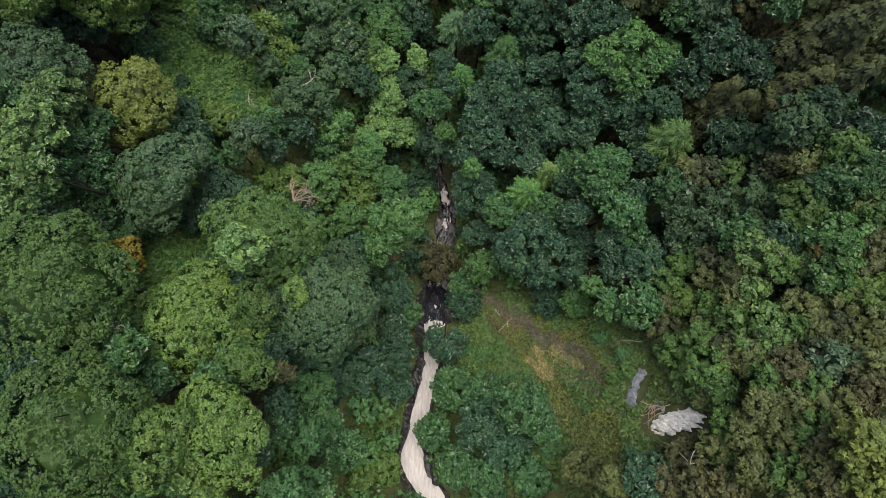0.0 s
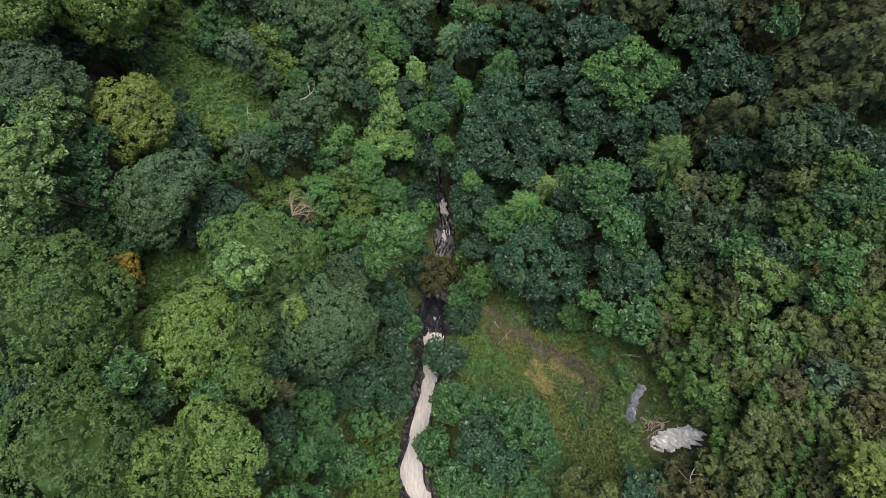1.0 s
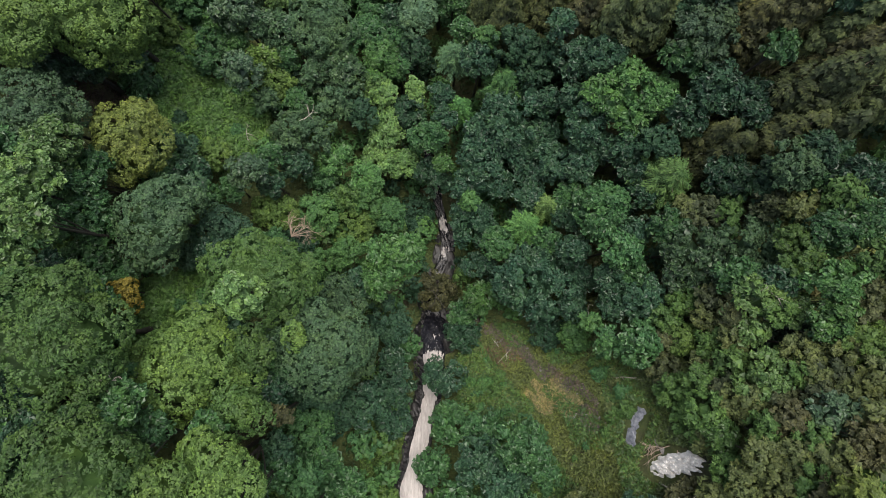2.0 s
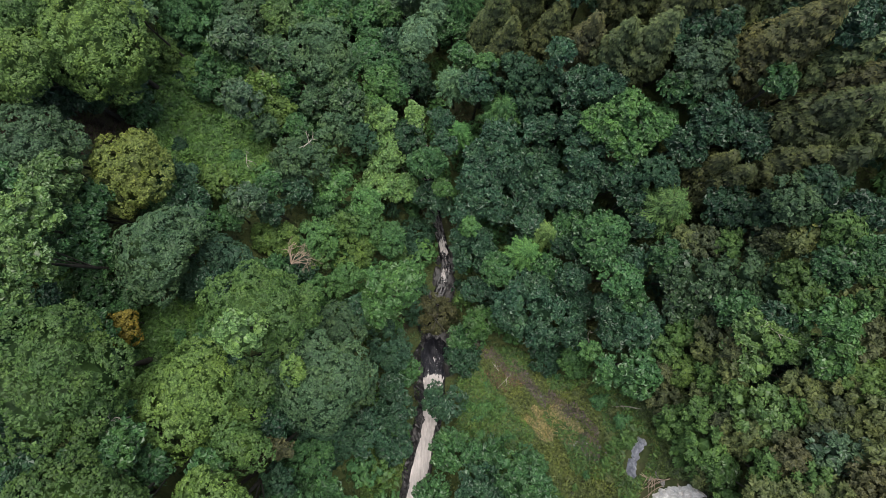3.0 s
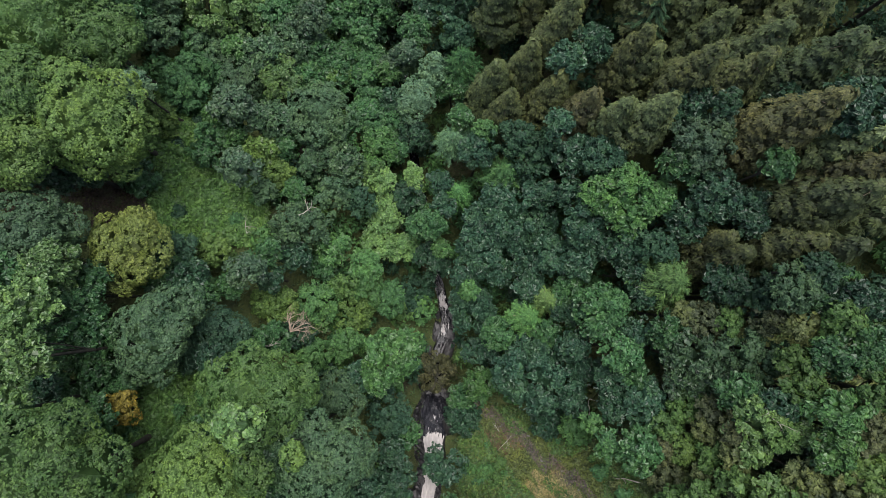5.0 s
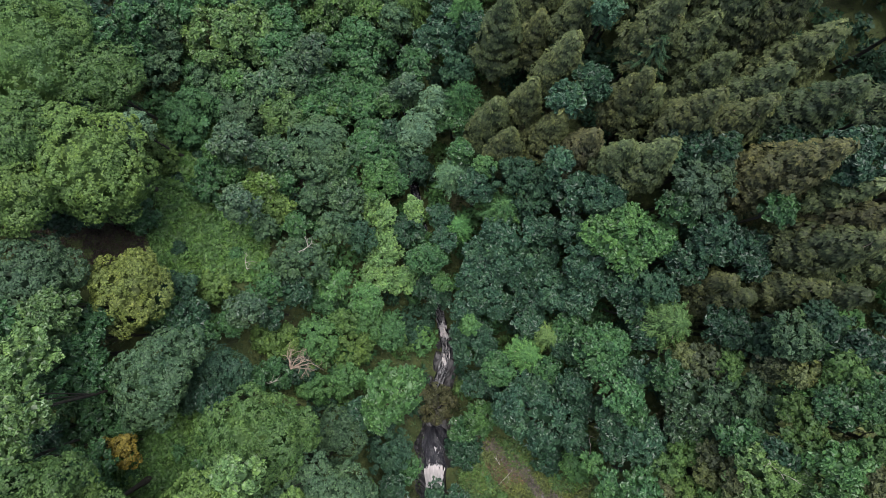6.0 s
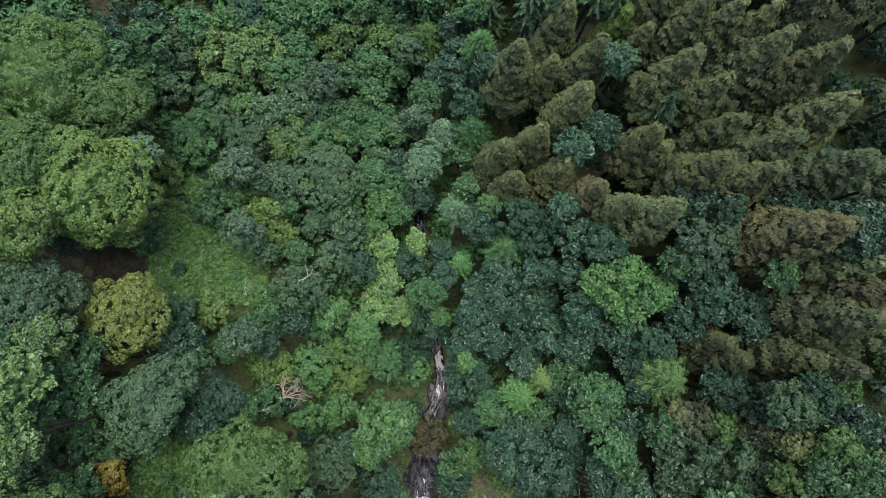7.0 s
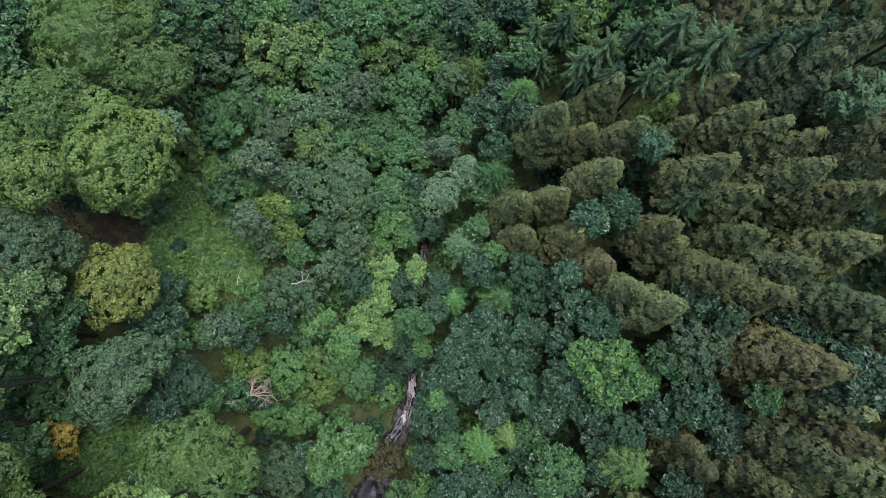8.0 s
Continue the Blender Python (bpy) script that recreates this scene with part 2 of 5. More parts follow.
def crown_arrays(r, depth, lobe, size, dens, flat=0.75, ragged=0.25, small=False):
    """Leaves on rounded boughs over a domed crown with its top at z = 0: corners, quads, and the dim inner boughs."""
    n = max(5, int((4.2 if ragged < 0.2 else 3.5) * (r / lobe) ** 2))
    i = np.arange(n) + 0.5
    z = 1 - 1.35 * i / n
    phi = i * 2.39996 + RNG.uniform(0, 6.3)
    d = np.stack([np.sqrt(np.maximum(1 - z * z, 0)) * np.cos(phi), np.sqrt(np.maximum(1 - z * z, 0)) * np.sin(phi), z], 1)
    d = unit(d + RNG.normal(0, 0.05 + 0.3 * ragged, (n, 3)))
    lr = lobe * RNG.uniform(0.9 - 0.6 * ragged, 1.05 + 0.8 * ragged, n)
    side = 1 + ragged * 0.5 * (np.sin(phi * 2 + RNG.uniform(0, 6)) * 0.5 + RNG.normal(0, 0.45, n))
    centre = d * np.array([r, r, depth * 0.5]) * side[:, None]
    centre -= d * lr[:, None] * np.array([1, 1, 0.8])
    centre[:, 2] -= depth * 0.5
    per = np.maximum((dens * 4 * np.pi * lr * lr * 0.58 * np.where(d[:, 2] < 0.05, 0.55, 1.0)).astype(int), 8)
    own = np.repeat(np.arange(n), per)
    # leaves sit in bunches, and the bunches on boughs
    many = np.maximum((lr / 0.21) ** 2, 5).astype(int)
    first = np.concatenate([[0], np.cumsum(many)[:-1]])
    bough = np.repeat(np.arange(n), many)
    tuft = unit(RNG.normal(0, 1, (len(bough), 3)) + d[bough] * 1.0 + [0, 0, 0.6])
    proud = RNG.uniform(0.80, 1.14, len(bough))
    pick = first[own] + (RNG.random(len(own)) * many[own]).astype(int)
    width = 0.52 * 0.21 / lr[own]
    way = unit(tuft[pick] + RNG.normal(0, 1, (len(own), 3)) * (width * 1.25)[:, None])
    gap = np.linalg.norm(way - tuft[pick], axis=1) / (width * 2.2)
    reach = lr[own] * proud[pick] * (0.86 - 0.4 * min(ragged, 0.3) + (0.2 + 0.4 * min(ragged, 0.3)) * np.exp(-gap ** 2)) - np.abs(RNG.normal(0, 0.05, len(own)))
    p = centre[own] + way * reach[:, None] * np.array([1, 1, flat])
    lean = (way - tuft[pick]) / width[:, None]
    keep = np.ones(len(p), bool)
    for k in range(n):
        off = (p - centre[k]) / np.array([1, 1, flat])
        keep &= (own == k) | (np.einsum("ij,ij->i", off, off) > (lr[k] * 0.7) ** 2)
    p, way, own, lean = p[keep], way[keep], own[keep], lean[keep]
    m = len(p)
    normal = unit(way * 0.55 + lean * 0.22 + [0, 0, 0.5] + RNG.normal(0, 0.36, (m, 3)))
    along = unit(way * [1, 1, -0.2] + lean * 0.4 + RNG.normal(0, 0.5, (m, 3)))
    s = size * RNG.uniform(0.65, 1.35, m)
    v, q = (leaf_tris if small else leaf_quads)(p, normal, along, s * 1.25, s * 0.8)
    cv = centre[:, None] + BALL_V[None] * (lr * 0.50)[:, None, None] * np.array([1, 1, flat])
    cv = cv + RNG.normal(0, 0.05 * lobe, cv.shape)
    heart = BALL_V * np.array([r, r, depth * 0.5]) * 0.36 - [0, 0, depth * 0.56]
    cv = np.concatenate([cv.reshape(-1, 3), heart])
    cf = np.concatenate([BALL_F + len(BALL_V) * k for k in range(n + 1)])
    return v, q, cv, cf, centre


def dome_arrays(r, depth, size, dens):
    """A close, fine-leaved crown: small tufts of leaves all over an uneven dome with its top at z = 0."""
    semi = np.array([r, r, depth * 0.5])
    ph = RNG.uniform(0, 6.3, 6)

    def swell(d):
        a = np.arctan2(d[:, 1], d[:, 0])
        return (1 + 0.05 * np.sin(3 * a + ph[0]) * (1 - d[:, 2] ** 2) + 0.05 * np.sin(5 * a + ph[1]) * np.sin(4 * d[:, 2] + ph[2])
                + 0.035 * np.sin(9 * d[:, 0] + ph[3]) * np.sin(9 * d[:, 1] + ph[4]) + 0.03 * np.sin(17 * d[:, 0] + ph[5]) * np.sin(15 * d[:, 1] + ph[2]))

    count = int(2.7 * math.pi * r * (0.45 * r + 0.55 * depth * 0.5) / 0.115)
    z = RNG.uniform(-0.2, 1, count)
    a = RNG.uniform(0, 2 * np.pi, count)
    d = np.stack([np.sqrt(1 - z * z) * np.cos(a), np.sqrt(1 - z * z) * np.sin(a), z], 1)
    n = unit(d / semi)
    at = d * semi * swell(d)[:, None]
    # rounded bunches of sprays, with seams between them
    many = int(1.5 * r * r) + 6
    hub = at[RNG.choice(count, many, replace=False)]
    gap = np.linalg.norm(at[:, None] - hub[None], axis=2)
    mine = np.argmin(gap, 1)
    gap = gap[np.arange(count), mine]
    tilt = (at - hub[mine]) / 0.9
    at = at + n * (np.clip(0.30 - 0.42 * gap ** 2, -0.35, 0.3) + RNG.uniform(-0.2, 0.2, many)[mine] + RNG.uniform(-0.20, 0.10, count))[:, None]
    per = max(6, int(dens * 0.25))
    own = np.repeat(np.arange(count), per)
    off = RNG.normal(0, 0.13, (len(own), 3))
    off -= n[own] * np.sum(off * n[own], 1, keepdims=True)
    p = at[own] + off - n[own] * (np.sum(off * off, 1) * 1.6 + np.abs(RNG.normal(0, 0.03, len(own))))[:, None]
    normal = unit(n[own] * 0.5 + [0, 0, 0.5] + off * 1.7 + np.clip(tilt[own], -1, 1) * 0.3 + RNG.normal(0, 0.3, off.shape))
    along = unit(off * 3 + n[own] * [1, 1, 0] * 0.5 + RNG.normal(0, 0.45, off.shape))
    s = size * RNG.uniform(0.65, 1.35, len(own))
    v, q = leaf_tris(p, normal, along, s * 1.25, s * 0.8)
    core = DOME_V * semi * swell(DOME_V)[:, None] * 0.88 - unit(DOME_V / semi) * min(0.9, 0.35 * r) + RNG.normal(0, 0.08, DOME_V.shape)
    low = [0, 0, -depth * 0.5]
    return v + low, q, core + low, DOME_F, at[:: max(1, count // 24)] + low


def crown_mesh(v, q, cv, cf, mat):
    if q.shape[1] == 3:
        return mesh_from("crown", np.concatenate([v, cv]), None, mat, np.concatenate([q, cf + len(v)]))
    return mesh_from("crown", np.concatenate([v, cv]), q, mat, cf + len(v))


def stem(owner, height, girth, ends, bark, name="limb", branches=4):
    """A tapering trunk up to the given height and limbs out to some of the boughs."""
    n = 7
    u = np.linspace(0, 1, n)
    bend = RNG.normal(0, 0.25, 2)
    line = np.stack([bend[0] * np.sin(u * 2.5), bend[1] * np.sin(u * 2.1), u * height], 1)
    flare = girth * (1 - 0.62 * u) * (1 + 0.5 * np.exp(-u * 14))
    v, q = tube(line, flare, 8)
    trunk = put_part("trunk", mesh_from("trunk", v, q, bark, smooth_faces=True), owner)
    if len(ends) == 0:
        return
    for k in RNG.choice(len(ends), min(branches, len(ends)), replace=False):
        start = line[int(RNG.integers(3, 6))]
        e = ends[k]
        mid = (start + e) / 2 + [0, 0, -0.3]
        b = np.array([start, start * 0.6 + mid * 0.4, mid, mid * 0.4 + e * 0.6, e])
        lv, lq = tube(b, girth * np.linspace(0.42, 0.09, 5), 5)
        put_part("limb", mesh_from("limb", lv, lq, bark, smooth_faces=True), trunk)


PLACED = []
# bough radius, leaf size, leaves to a square metre, how far the crown is from a true dome, and words
KINDS = {
    "fine": (0.33, 0.145, 60, 0.24, "fine-leaved"), "coarse": (0.64, 0.26, 23.5, 0.32, "large-leaved"), "ash": (0.60, 0.22, 32, 0.48, "feathery"),
    "thin": (0.50, 0.18, 34, 0.5, "thinly leaved"), "bush": (0.48, 0.19, 44, 0.36, "low bushy"),
}


def broadleaf(kind, x, y, top, r, tone, shade=1.0, also=()):
    """A broadleaved tree or shrub with its crown's middle over (x, y) and its top at a height; also: further domes of the same crown."""
    lobe, size, dens, ragged, word = KINDS[kind]
    base = float(ground(x, y)) - 0.15
    h = top - base
    shrub = kind == "bush" or h < 4.0
    if h < 1.2 * r:
        h = 1.2 * r
        top = base + h
    depth = min(h * 0.94 if shrub else h * 0.86, r * 1.8 + 0.8)
    c = np.array(TONES[tone]) * shade * RNG.uniform(0.93, 1.07)
    words = f"{word} {tone} shrub on the gorge slope" if shrub else f"{'tall' if h > 13 else 'young' if h < 8 else 'mature'} {word} broadleaf tree with {tone} crown"
    t = thing("shrub" if shrub else "broadleaf_tree", x, y, base, words, "shrub" if shrub else "tree", "woodland shrubs" if shrub else "woodland trees")
    small = kind in ("fine", "thin", "bush")
    domes = [(0.0, 0.0, h, r, depth)]
    for ax, ay, az, ar in also:
        domes.append((ax - x, ay - y, az - base, ar, min(1.7 * ar + 0.6, max(az - float(ground(ax, ay)), ar))))
    vs, qs, cvs, cfs, ends = [], [], [], [], []
    at, ct = 0, 0
    for k, (dx, dy, dz, dr, dd) in enumerate(domes):
        PLACED.append((x + dx, y + dy, dr))
        bough = min(lobe, dr * 0.42) * (1 + 0.12 * min(dr, 5))
        v, q, cv, cf, e = dome_arrays(dr, dd, size, dens) if kind == "fine" else crown_arrays(dr, dd, bough, size, dens, ragged=ragged, small=small)
        for a in (v, cv, e):
            a += [dx, dy, dz]
        mid = v.reshape(-1, q.shape[1], 3).mean(1)
        keep = np.ones(len(mid), bool)
        for j, (ox, oy, oz, orad, od) in enumerate(domes):
            if j != k:
                off = (mid - [ox, oy, oz - od / 2]) / [orad, orad, od / 2]
                keep &= np.einsum("ij,ij->i", off, off) > 0.6
        v = v.reshape(-1, q.shape[1], 3)[keep].reshape(-1, 3)
        q = np.arange(len(v)).reshape(-1, q.shape[1])
        vs.append(v), qs.append(q + at), cvs.append(cv), cfs.append(cf + ct), ends.append(e)
        at, ct = at + len(v), ct + len(cv)
    put_part("crown", crown_mesh(np.concatenate(vs), np.concatenate(qs), np.concatenate(cvs), np.concatenate(cfs), DULL_LEAF if small else LEAF), t, tone=c)
    stem(t, h - depth * 0.45, max(0.04, 0.009 * h + 0.012 * r), np.concatenate(ends), BARK, branches=2 if shrub else 4)
    return t


def conifer(kind, x, y, top, r, tone, shade=1.0, shown=11.0):
    """A conifer with drooping tiers of needled boughs down to the shown length below its tip."""
    base = float(ground(x, y)) - 0.15
    h = max(top - base, 6.0)
    length = min(h * 0.85, shown)
    PLACED.append((x, y, r * 0.8))
    name, words = {"spruce": ("spruce_tree", f"tall narrow {tone} spruce with drooping tiers"), "larch": ("larch_tree", f"feathery {tone} larch with spreading slender boughs"),
                   "fir": ("fir_tree", f"{tone} fir with star-shaped open whorls")}[kind]
    t = thing(name, x, y, base, words, "conifer", "conifer plantation" if kind == "spruce" else "")
    shade *= 0.78 if kind == "fir" else 0.85 if kind == "larch" else 1.0
    c = np.array(TONES[tone]) * shade * RNG.uniform(0.78, 1.18) * (1 + RNG.uniform(-0.08, 0.08) * np.array([1, 0, -0.5]))
    P, N, A, L, W, Y, ends = [], [], [], [], [], [], []
    step = {"spruce": 0.56, "larch": 0.55, "fir": 0.80}[kind]
    for d in np.arange(0.1, length, step):
        u = d / length
        reach = r * (0.12 + 0.88 * min(1, u / 0.8) ** 0.85) if kind == "spruce" else r * (0.12 + 0.88 * min(1, u / 0.7) ** 0.75)
        count = max(5, int(6.283 * reach / 0.72)) if kind == "spruce" else int(9 + 3 * min(1, 2 * u) if kind == "larch" else 5 + 2 * min(1, 2 * u))
        turn = RNG.uniform(0, 6.3)
        for k in range(count):
            ang = turn + 6.283 * k / count + RNG.normal(0, 0.12)
            rr = reach * (RNG.uniform(0.62, 1.28) if kind == "spruce" else RNG.uniform(0.74, 1.16))
            out = np.array([np.cos(ang), np.sin(ang), 0])
            side = np.array([-np.sin(ang), np.cos(ang), 0])
            if kind == "spruce":
                # a rounded, drooping spray at the bough's end, and a smaller one half way in
                for s0, big in ((1.0, 1.0), (0.6, 0.85)):
                    if s0 < 1 and rr < 0.8:
                        continue
                    m = 34 if s0 == 1.0 else 16
                    at = out * rr * s0 + [0, 0, h - d - 0.34 * rr * s0 ** 1.5 + RNG.normal(0, 0.13)]
                    wide = (0.36 + 0.10 * min(rr, 2.0)) * big * RNG.uniform(0.85, 1.2)
                    fan = RNG.uniform(-1.5, 1.5, m)
                    span = np.sqrt(RNG.uniform(0.02, 1, m))
                    fall = unit(out - [0, 0, 0.55])
                    face = unit(out * 0.55 + [0, 0, 1.0])
                    off = side * (np.sin(fan) * span * wide)[:, None] + fall * ((np.cos(fan) * span - 0.35) * wide * 1.15)[:, None]
                    P.append(at + off - face * (span ** 2 * 0.10 + np.abs(RNG.normal(0, 0.03, m)))[:, None])
                    N.append(unit(face + (off / wide) * 0.45 + RNG.normal(0, 0.16, (m, 3))))
                    A.append(side * np.sin(fan)[:, None] + fall * np.cos(fan)[:, None] + RNG.normal(0, 0.12, (m, 3)))
                    L.append(RNG.uniform(0.20, 0.34, m) * big)
                    W.append(RNG.uniform(0.11, 0.18, m) * big)
                    # paler new growth; light on the tree's top and outer sprays is added in
                    Y.append((0.15 + 0.35 * math.exp(-d / 2.5) + 0.5 * span ** 2) * (1.0 if s0 == 1.0 else 0.3))
            else:
                m = int(np.clip(rr * 44, 14, 90))
                s = np.sort(RNG.uniform(0.12, 1, m))
                z = h - d + 0.12 * rr - 0.25 * rr * s ** 1.6 + 0.10 * rr * s ** 5
                wide = {"larch": 0.26, "fir": 0.13}[kind] * np.sqrt(rr) * np.sin(np.clip(s * 2.7 + 0.35, 0, 3.1))
                lat = RNG.uniform(-1, 1, m)
                p = out * (rr * s)[:, None] + side * (lat * wide)[:, None]
                p[:, 2] = z - np.abs(lat) * wide * 0.35 + RNG.normal(0, 0.03, m)
                P.append(p)
                N.append(unit(np.array([0, 0, 1.0]) + out * 0.35 + RNG.normal(0, 0.28, (m, 3)) + side * (lat * 0.5)[:, None]))
                A.append(out + side * (lat * (1.6 if kind == "larch" else 0.9))[:, None] + [0, 0, -0.25] + RNG.normal(0, 0.3 if kind == "larch" else 0.15, (m, 3)))
                L.append(RNG.uniform(0.24, 0.46, m))
                W.append(RNG.uniform(0.07, 0.12, m) * (0.62 if kind == "larch" else 0.9))
                Y.append(0.2 + 0.6 * s)
            if k % 3 == 0 and len(ends) < 14 and rr > 0.5:
                ends.append((np.array([0, 0, h - d]), out * rr * 0.8 + [0, 0, h - d - 0.18 * rr], rr))
    v, q = leaf_tris(np.concatenate(P), np.concatenate(N), np.concatenate(A), np.concatenate(L), np.concatenate(W), 0.15)
    rings = np.linspace(0.05, 1, 9)
    cone, conef = tube(np.stack([rings * 0, rings * 0, h - 0.5 - rings * (length - 0.5)], 1), r * 0.40 * rings ** 0.85, 9)
    crown = mesh_from("crown", np.concatenate([v, cone]), conef + len(v), NEEDLE, q)
    # young: new growth and painted light together, none on the inner cone
    young = np.concatenate([np.repeat(np.concatenate(Y), 3), np.zeros(len(cone))]).astype(np.float32)
    crown.attributes.new("young", "FLOAT", "POINT").data.foreach_set("value", young)
    put_part("crown", crown, t, tone=c)
    line = np.stack([np.zeros(6), np.zeros(6), np.linspace(0, h - 0.1, 6)], 1)
    tv, tq = tube(line, np.linspace(0.009 * h + 0.04, 0.02, 6), 8)
    put_part("trunk", mesh_from("trunk", tv, tq, BARK, smooth_faces=True), t)
    bv, bq = join([tube([a, (a + b) / 2 + [0, 0, 0.05], b], [0.03, 0.022, 0.008], 4) for a, b, _ in ends])
    tagged(put_part("deadwood", mesh_from("deadwood", bv, bq, BROWN_TWIG), t), kind="stuff")
    return t


broadleaf("fine", -26.1, 23.9, 30.2, 4.22, "yellow-green", also=((-27.0, 25.8, 29.1, 2.43), (-24.3, 22.9, 26.1, 2.34), (-24.8, 21.6, 25.4, 1.73)))
broadleaf("fine", -28.4, 20.5, 32.0, 2.40, "yellow-green", 0.85, also=((-29.2, 19.6, 30.9, 1.44),))
broadleaf("fine", -29.6, 25.1, 31.0, 2.95, "olive", 0.9)
broadleaf("coarse", -30.0, 21.1, 25.9, 2.46, "blue-green", 0.85)
broadleaf("coarse", -28.1, 21.5, 24.1, 2.04, "dark green")
broadleaf("thin", -24.5, 27.5, 24.9, 1.75, "silver-green")
broadleaf("bush", -25.8, 27.2, 16.9, 1.78, "yellow-green", 0.85, also=((-25.4, 26.3, 15.7, 1.07),))
broadleaf("bush", -24.4, 30.0, 16.4, 2.06, "mid green")
broadleaf("bush", -23.3, 32.5, 16.0, 1.71, "mid green")
broadleaf("thin", -22.6, 35.1, 14.4, 1.90, "grey-green")
broadleaf("coarse", -19.4, 34.6, 15.0, 1.23, "fresh green")
broadleaf("fine", -19.3, 32.2, 14.3, 2.34, "grey-green", 0.8)
broadleaf("ash", -15.0, 31.3, 15.9, 1.94, "pale green", 0.8)
broadleaf("ash", -20.3, 27.3, 17.5, 1.25, "fresh green", also=((-19.3, 25.8, 15.8, 1.50),))
broadleaf("coarse", -18.4, 27.8, 19.4, 2.00, "silver-green", 0.75)
broadleaf("coarse", -17.2, 27.5, 16.9, 1.59, "grey-green")
broadleaf("coarse", -15.5, 27.3, 16.1, 1.95, "grey-green")
broadleaf("ash", -17.6, 22.0, 19.5, 1.76, "silver-green", 0.8)
broadleaf("thin", -15.5, 22.3, 14.6, 1.95, "yellow-green", 0.85)
broadleaf("thin", -16.2, 20.3, 16.0, 1.33, "grey-green")
broadleaf("fine", -24.0, 14.3, 26.4, 3.07, "yellow", also=((-23.8, 16.0, 24.9, 1.69),))
broadleaf("ash", -26.6, 12.9, 31.2, 1.93, "pale green", 0.8, also=((-25.8, 12.5, 29.5, 1.20),))
broadleaf("fine", -28.8, 15.5, 30.7, 3.01, "grey-green", 0.8, also=((-27.7, 15.5, 28.2, 1.96), (-30.4, 14.2, 29.4, 1.47)))
broadleaf("thin", -22.0, 14.9, 21.0, 1.46, "blue-green")
broadleaf("coarse", -21.1, 12.3, 21.5, 1.85, "dark green")
broadleaf("bush", -20.0, 14.9, 18.1, 1.62, "yellow-green", 0.85)
broadleaf("ash", -16.2, 12.9, 21.2, 1.70, "silver-green", 0.62)
broadleaf("ash", -15.2, 14.4, 18.4, 1.46, "mid green")
broadleaf("coarse", -15.1, 12.2, 17.7, 1.37, "dark green")
broadleaf("thin", -13.1, 17.2, 17.0, 2.49, "grey-green", 0.9)
broadleaf("coarse", -13.2, 14.3, 16.1, 1.62, "dark green")
broadleaf("ash", -10.0, 15.3, 14.3, 1.65, "fresh green", 1.1)
broadleaf("fine", -11.3, 27.8, 16.6, 3.20, "grey-green")
broadleaf("coarse", -10.4, 33.9, 11.2, 2.66, "mid green")
broadleaf("ash", -13.2, 33.1, 12.3, 1.60, "fresh green")
broadleaf("coarse", -12.6, 35.9, 12.4, 2.01, "mid green")
broadleaf("coarse", -14.1, 35.2, 13.6, 1.73, "grey-green")
broadleaf("coarse", -8.5, 37.1, 9.1, 2.78, "mid green")
broadleaf("coarse", -5.2, 34.0, 10.8, 1.75, "fresh green", 0.9)
broadleaf("ash", -3.0, 34.9, 13.2, 1.33, "silver-green", 0.8)
broadleaf("fine", -0.3, 33.2, 12.8, 1.56, "silver-green", 1.1)
broadleaf("fine", -2.4, 30.2, 13.0, 2.07, "silver-green", 1.2)
broadleaf("coarse", -2.6, 27.2, 10.8, 1.80, "dark green")
broadleaf("coarse", -7.1, 31.4, 9.6, 1.88, "mid green")
broadleaf("coarse", -7.1, 28.1, 11.7, 1.67, "mid green")
broadleaf("coarse", -4.9, 30.8, 10.2, 1.48, "dark green")
broadleaf("bush", 4.2, 25.3, 18.1, 1.16, "fresh green")
broadleaf("coarse", 3.5, 24.0, 17.4, 1.93, "blue-green")
broadleaf("ash", -6.2, 25.6, 12.2, 2.12, "fresh green", 1.15)
broadleaf("coarse", -9.2, 23.5, 15.0, 2.14, "grey-green")
broadleaf("thin", -9.7, 20.6, 15.0, 2.00, "grey-green")
broadleaf("thin", -7.7, 19.8, 14.1, 1.56, "dark green")
broadleaf("ash", -5.5, 21.6, 13.4, 1.46, "pale green", 1.3, also=((-2.5, 22.2, 12.3, 1.37), (-5.6, 19.8, 12.3, 1.36), (-5.5, 18.2, 11.8, 1.71), (-6.1, 16.0, 11.0, 1.84), (-3.8, 15.5, 10.4, 1.62)))
broadleaf("ash", -7.2, 13.7, 13.1, 1.78, "fresh green", 1.2)
broadleaf("ash", -1.2, 17.4, 14.3, 1.86, "mid green")
broadleaf("ash", 0.1, 15.2, 12.1, 1.12, "fresh green")
broadleaf("coarse", 0.1, 21.5, 13.9, 1.33, "blue-green")
broadleaf("coarse", 0.4, 19.2, 14.0, 1.32, "blue-green")
broadleaf("coarse", 6.7, 18.7, 17.3, 3.56, "blue-green", also=((4.1, 17.4, 14.9, 2.29), (9.1, 17.2, 15.6, 2.39), (7.8, 15.7, 14.7, 1.96)))
broadleaf("coarse", 3.8, 14.8, 15.3, 2.48, "blue-green", 1.1, also=((2.4, 12.8, 13.6, 1.63), (5.7, 12.8, 13.7, 1.53)))
broadleaf("thin", 8.8, 23.2, 18.8, 2.43, "dark green")
broadleaf("thin", 6.7, 24.5, 19.3, 1.87, "dark green")
broadleaf("coarse", 11.8, 22.5, 21.1, 1.93, "blue-green")
broadleaf("coarse", 13.7, 21.8, 23.1, 1.87, "blue-green")
broadleaf("coarse", 10.2, 14.1, 18.3, 2.06, "blue-green", 1.1)
broadleaf("coarse", 11.9, 16.4, 22.1, 1.95, "blue-green")
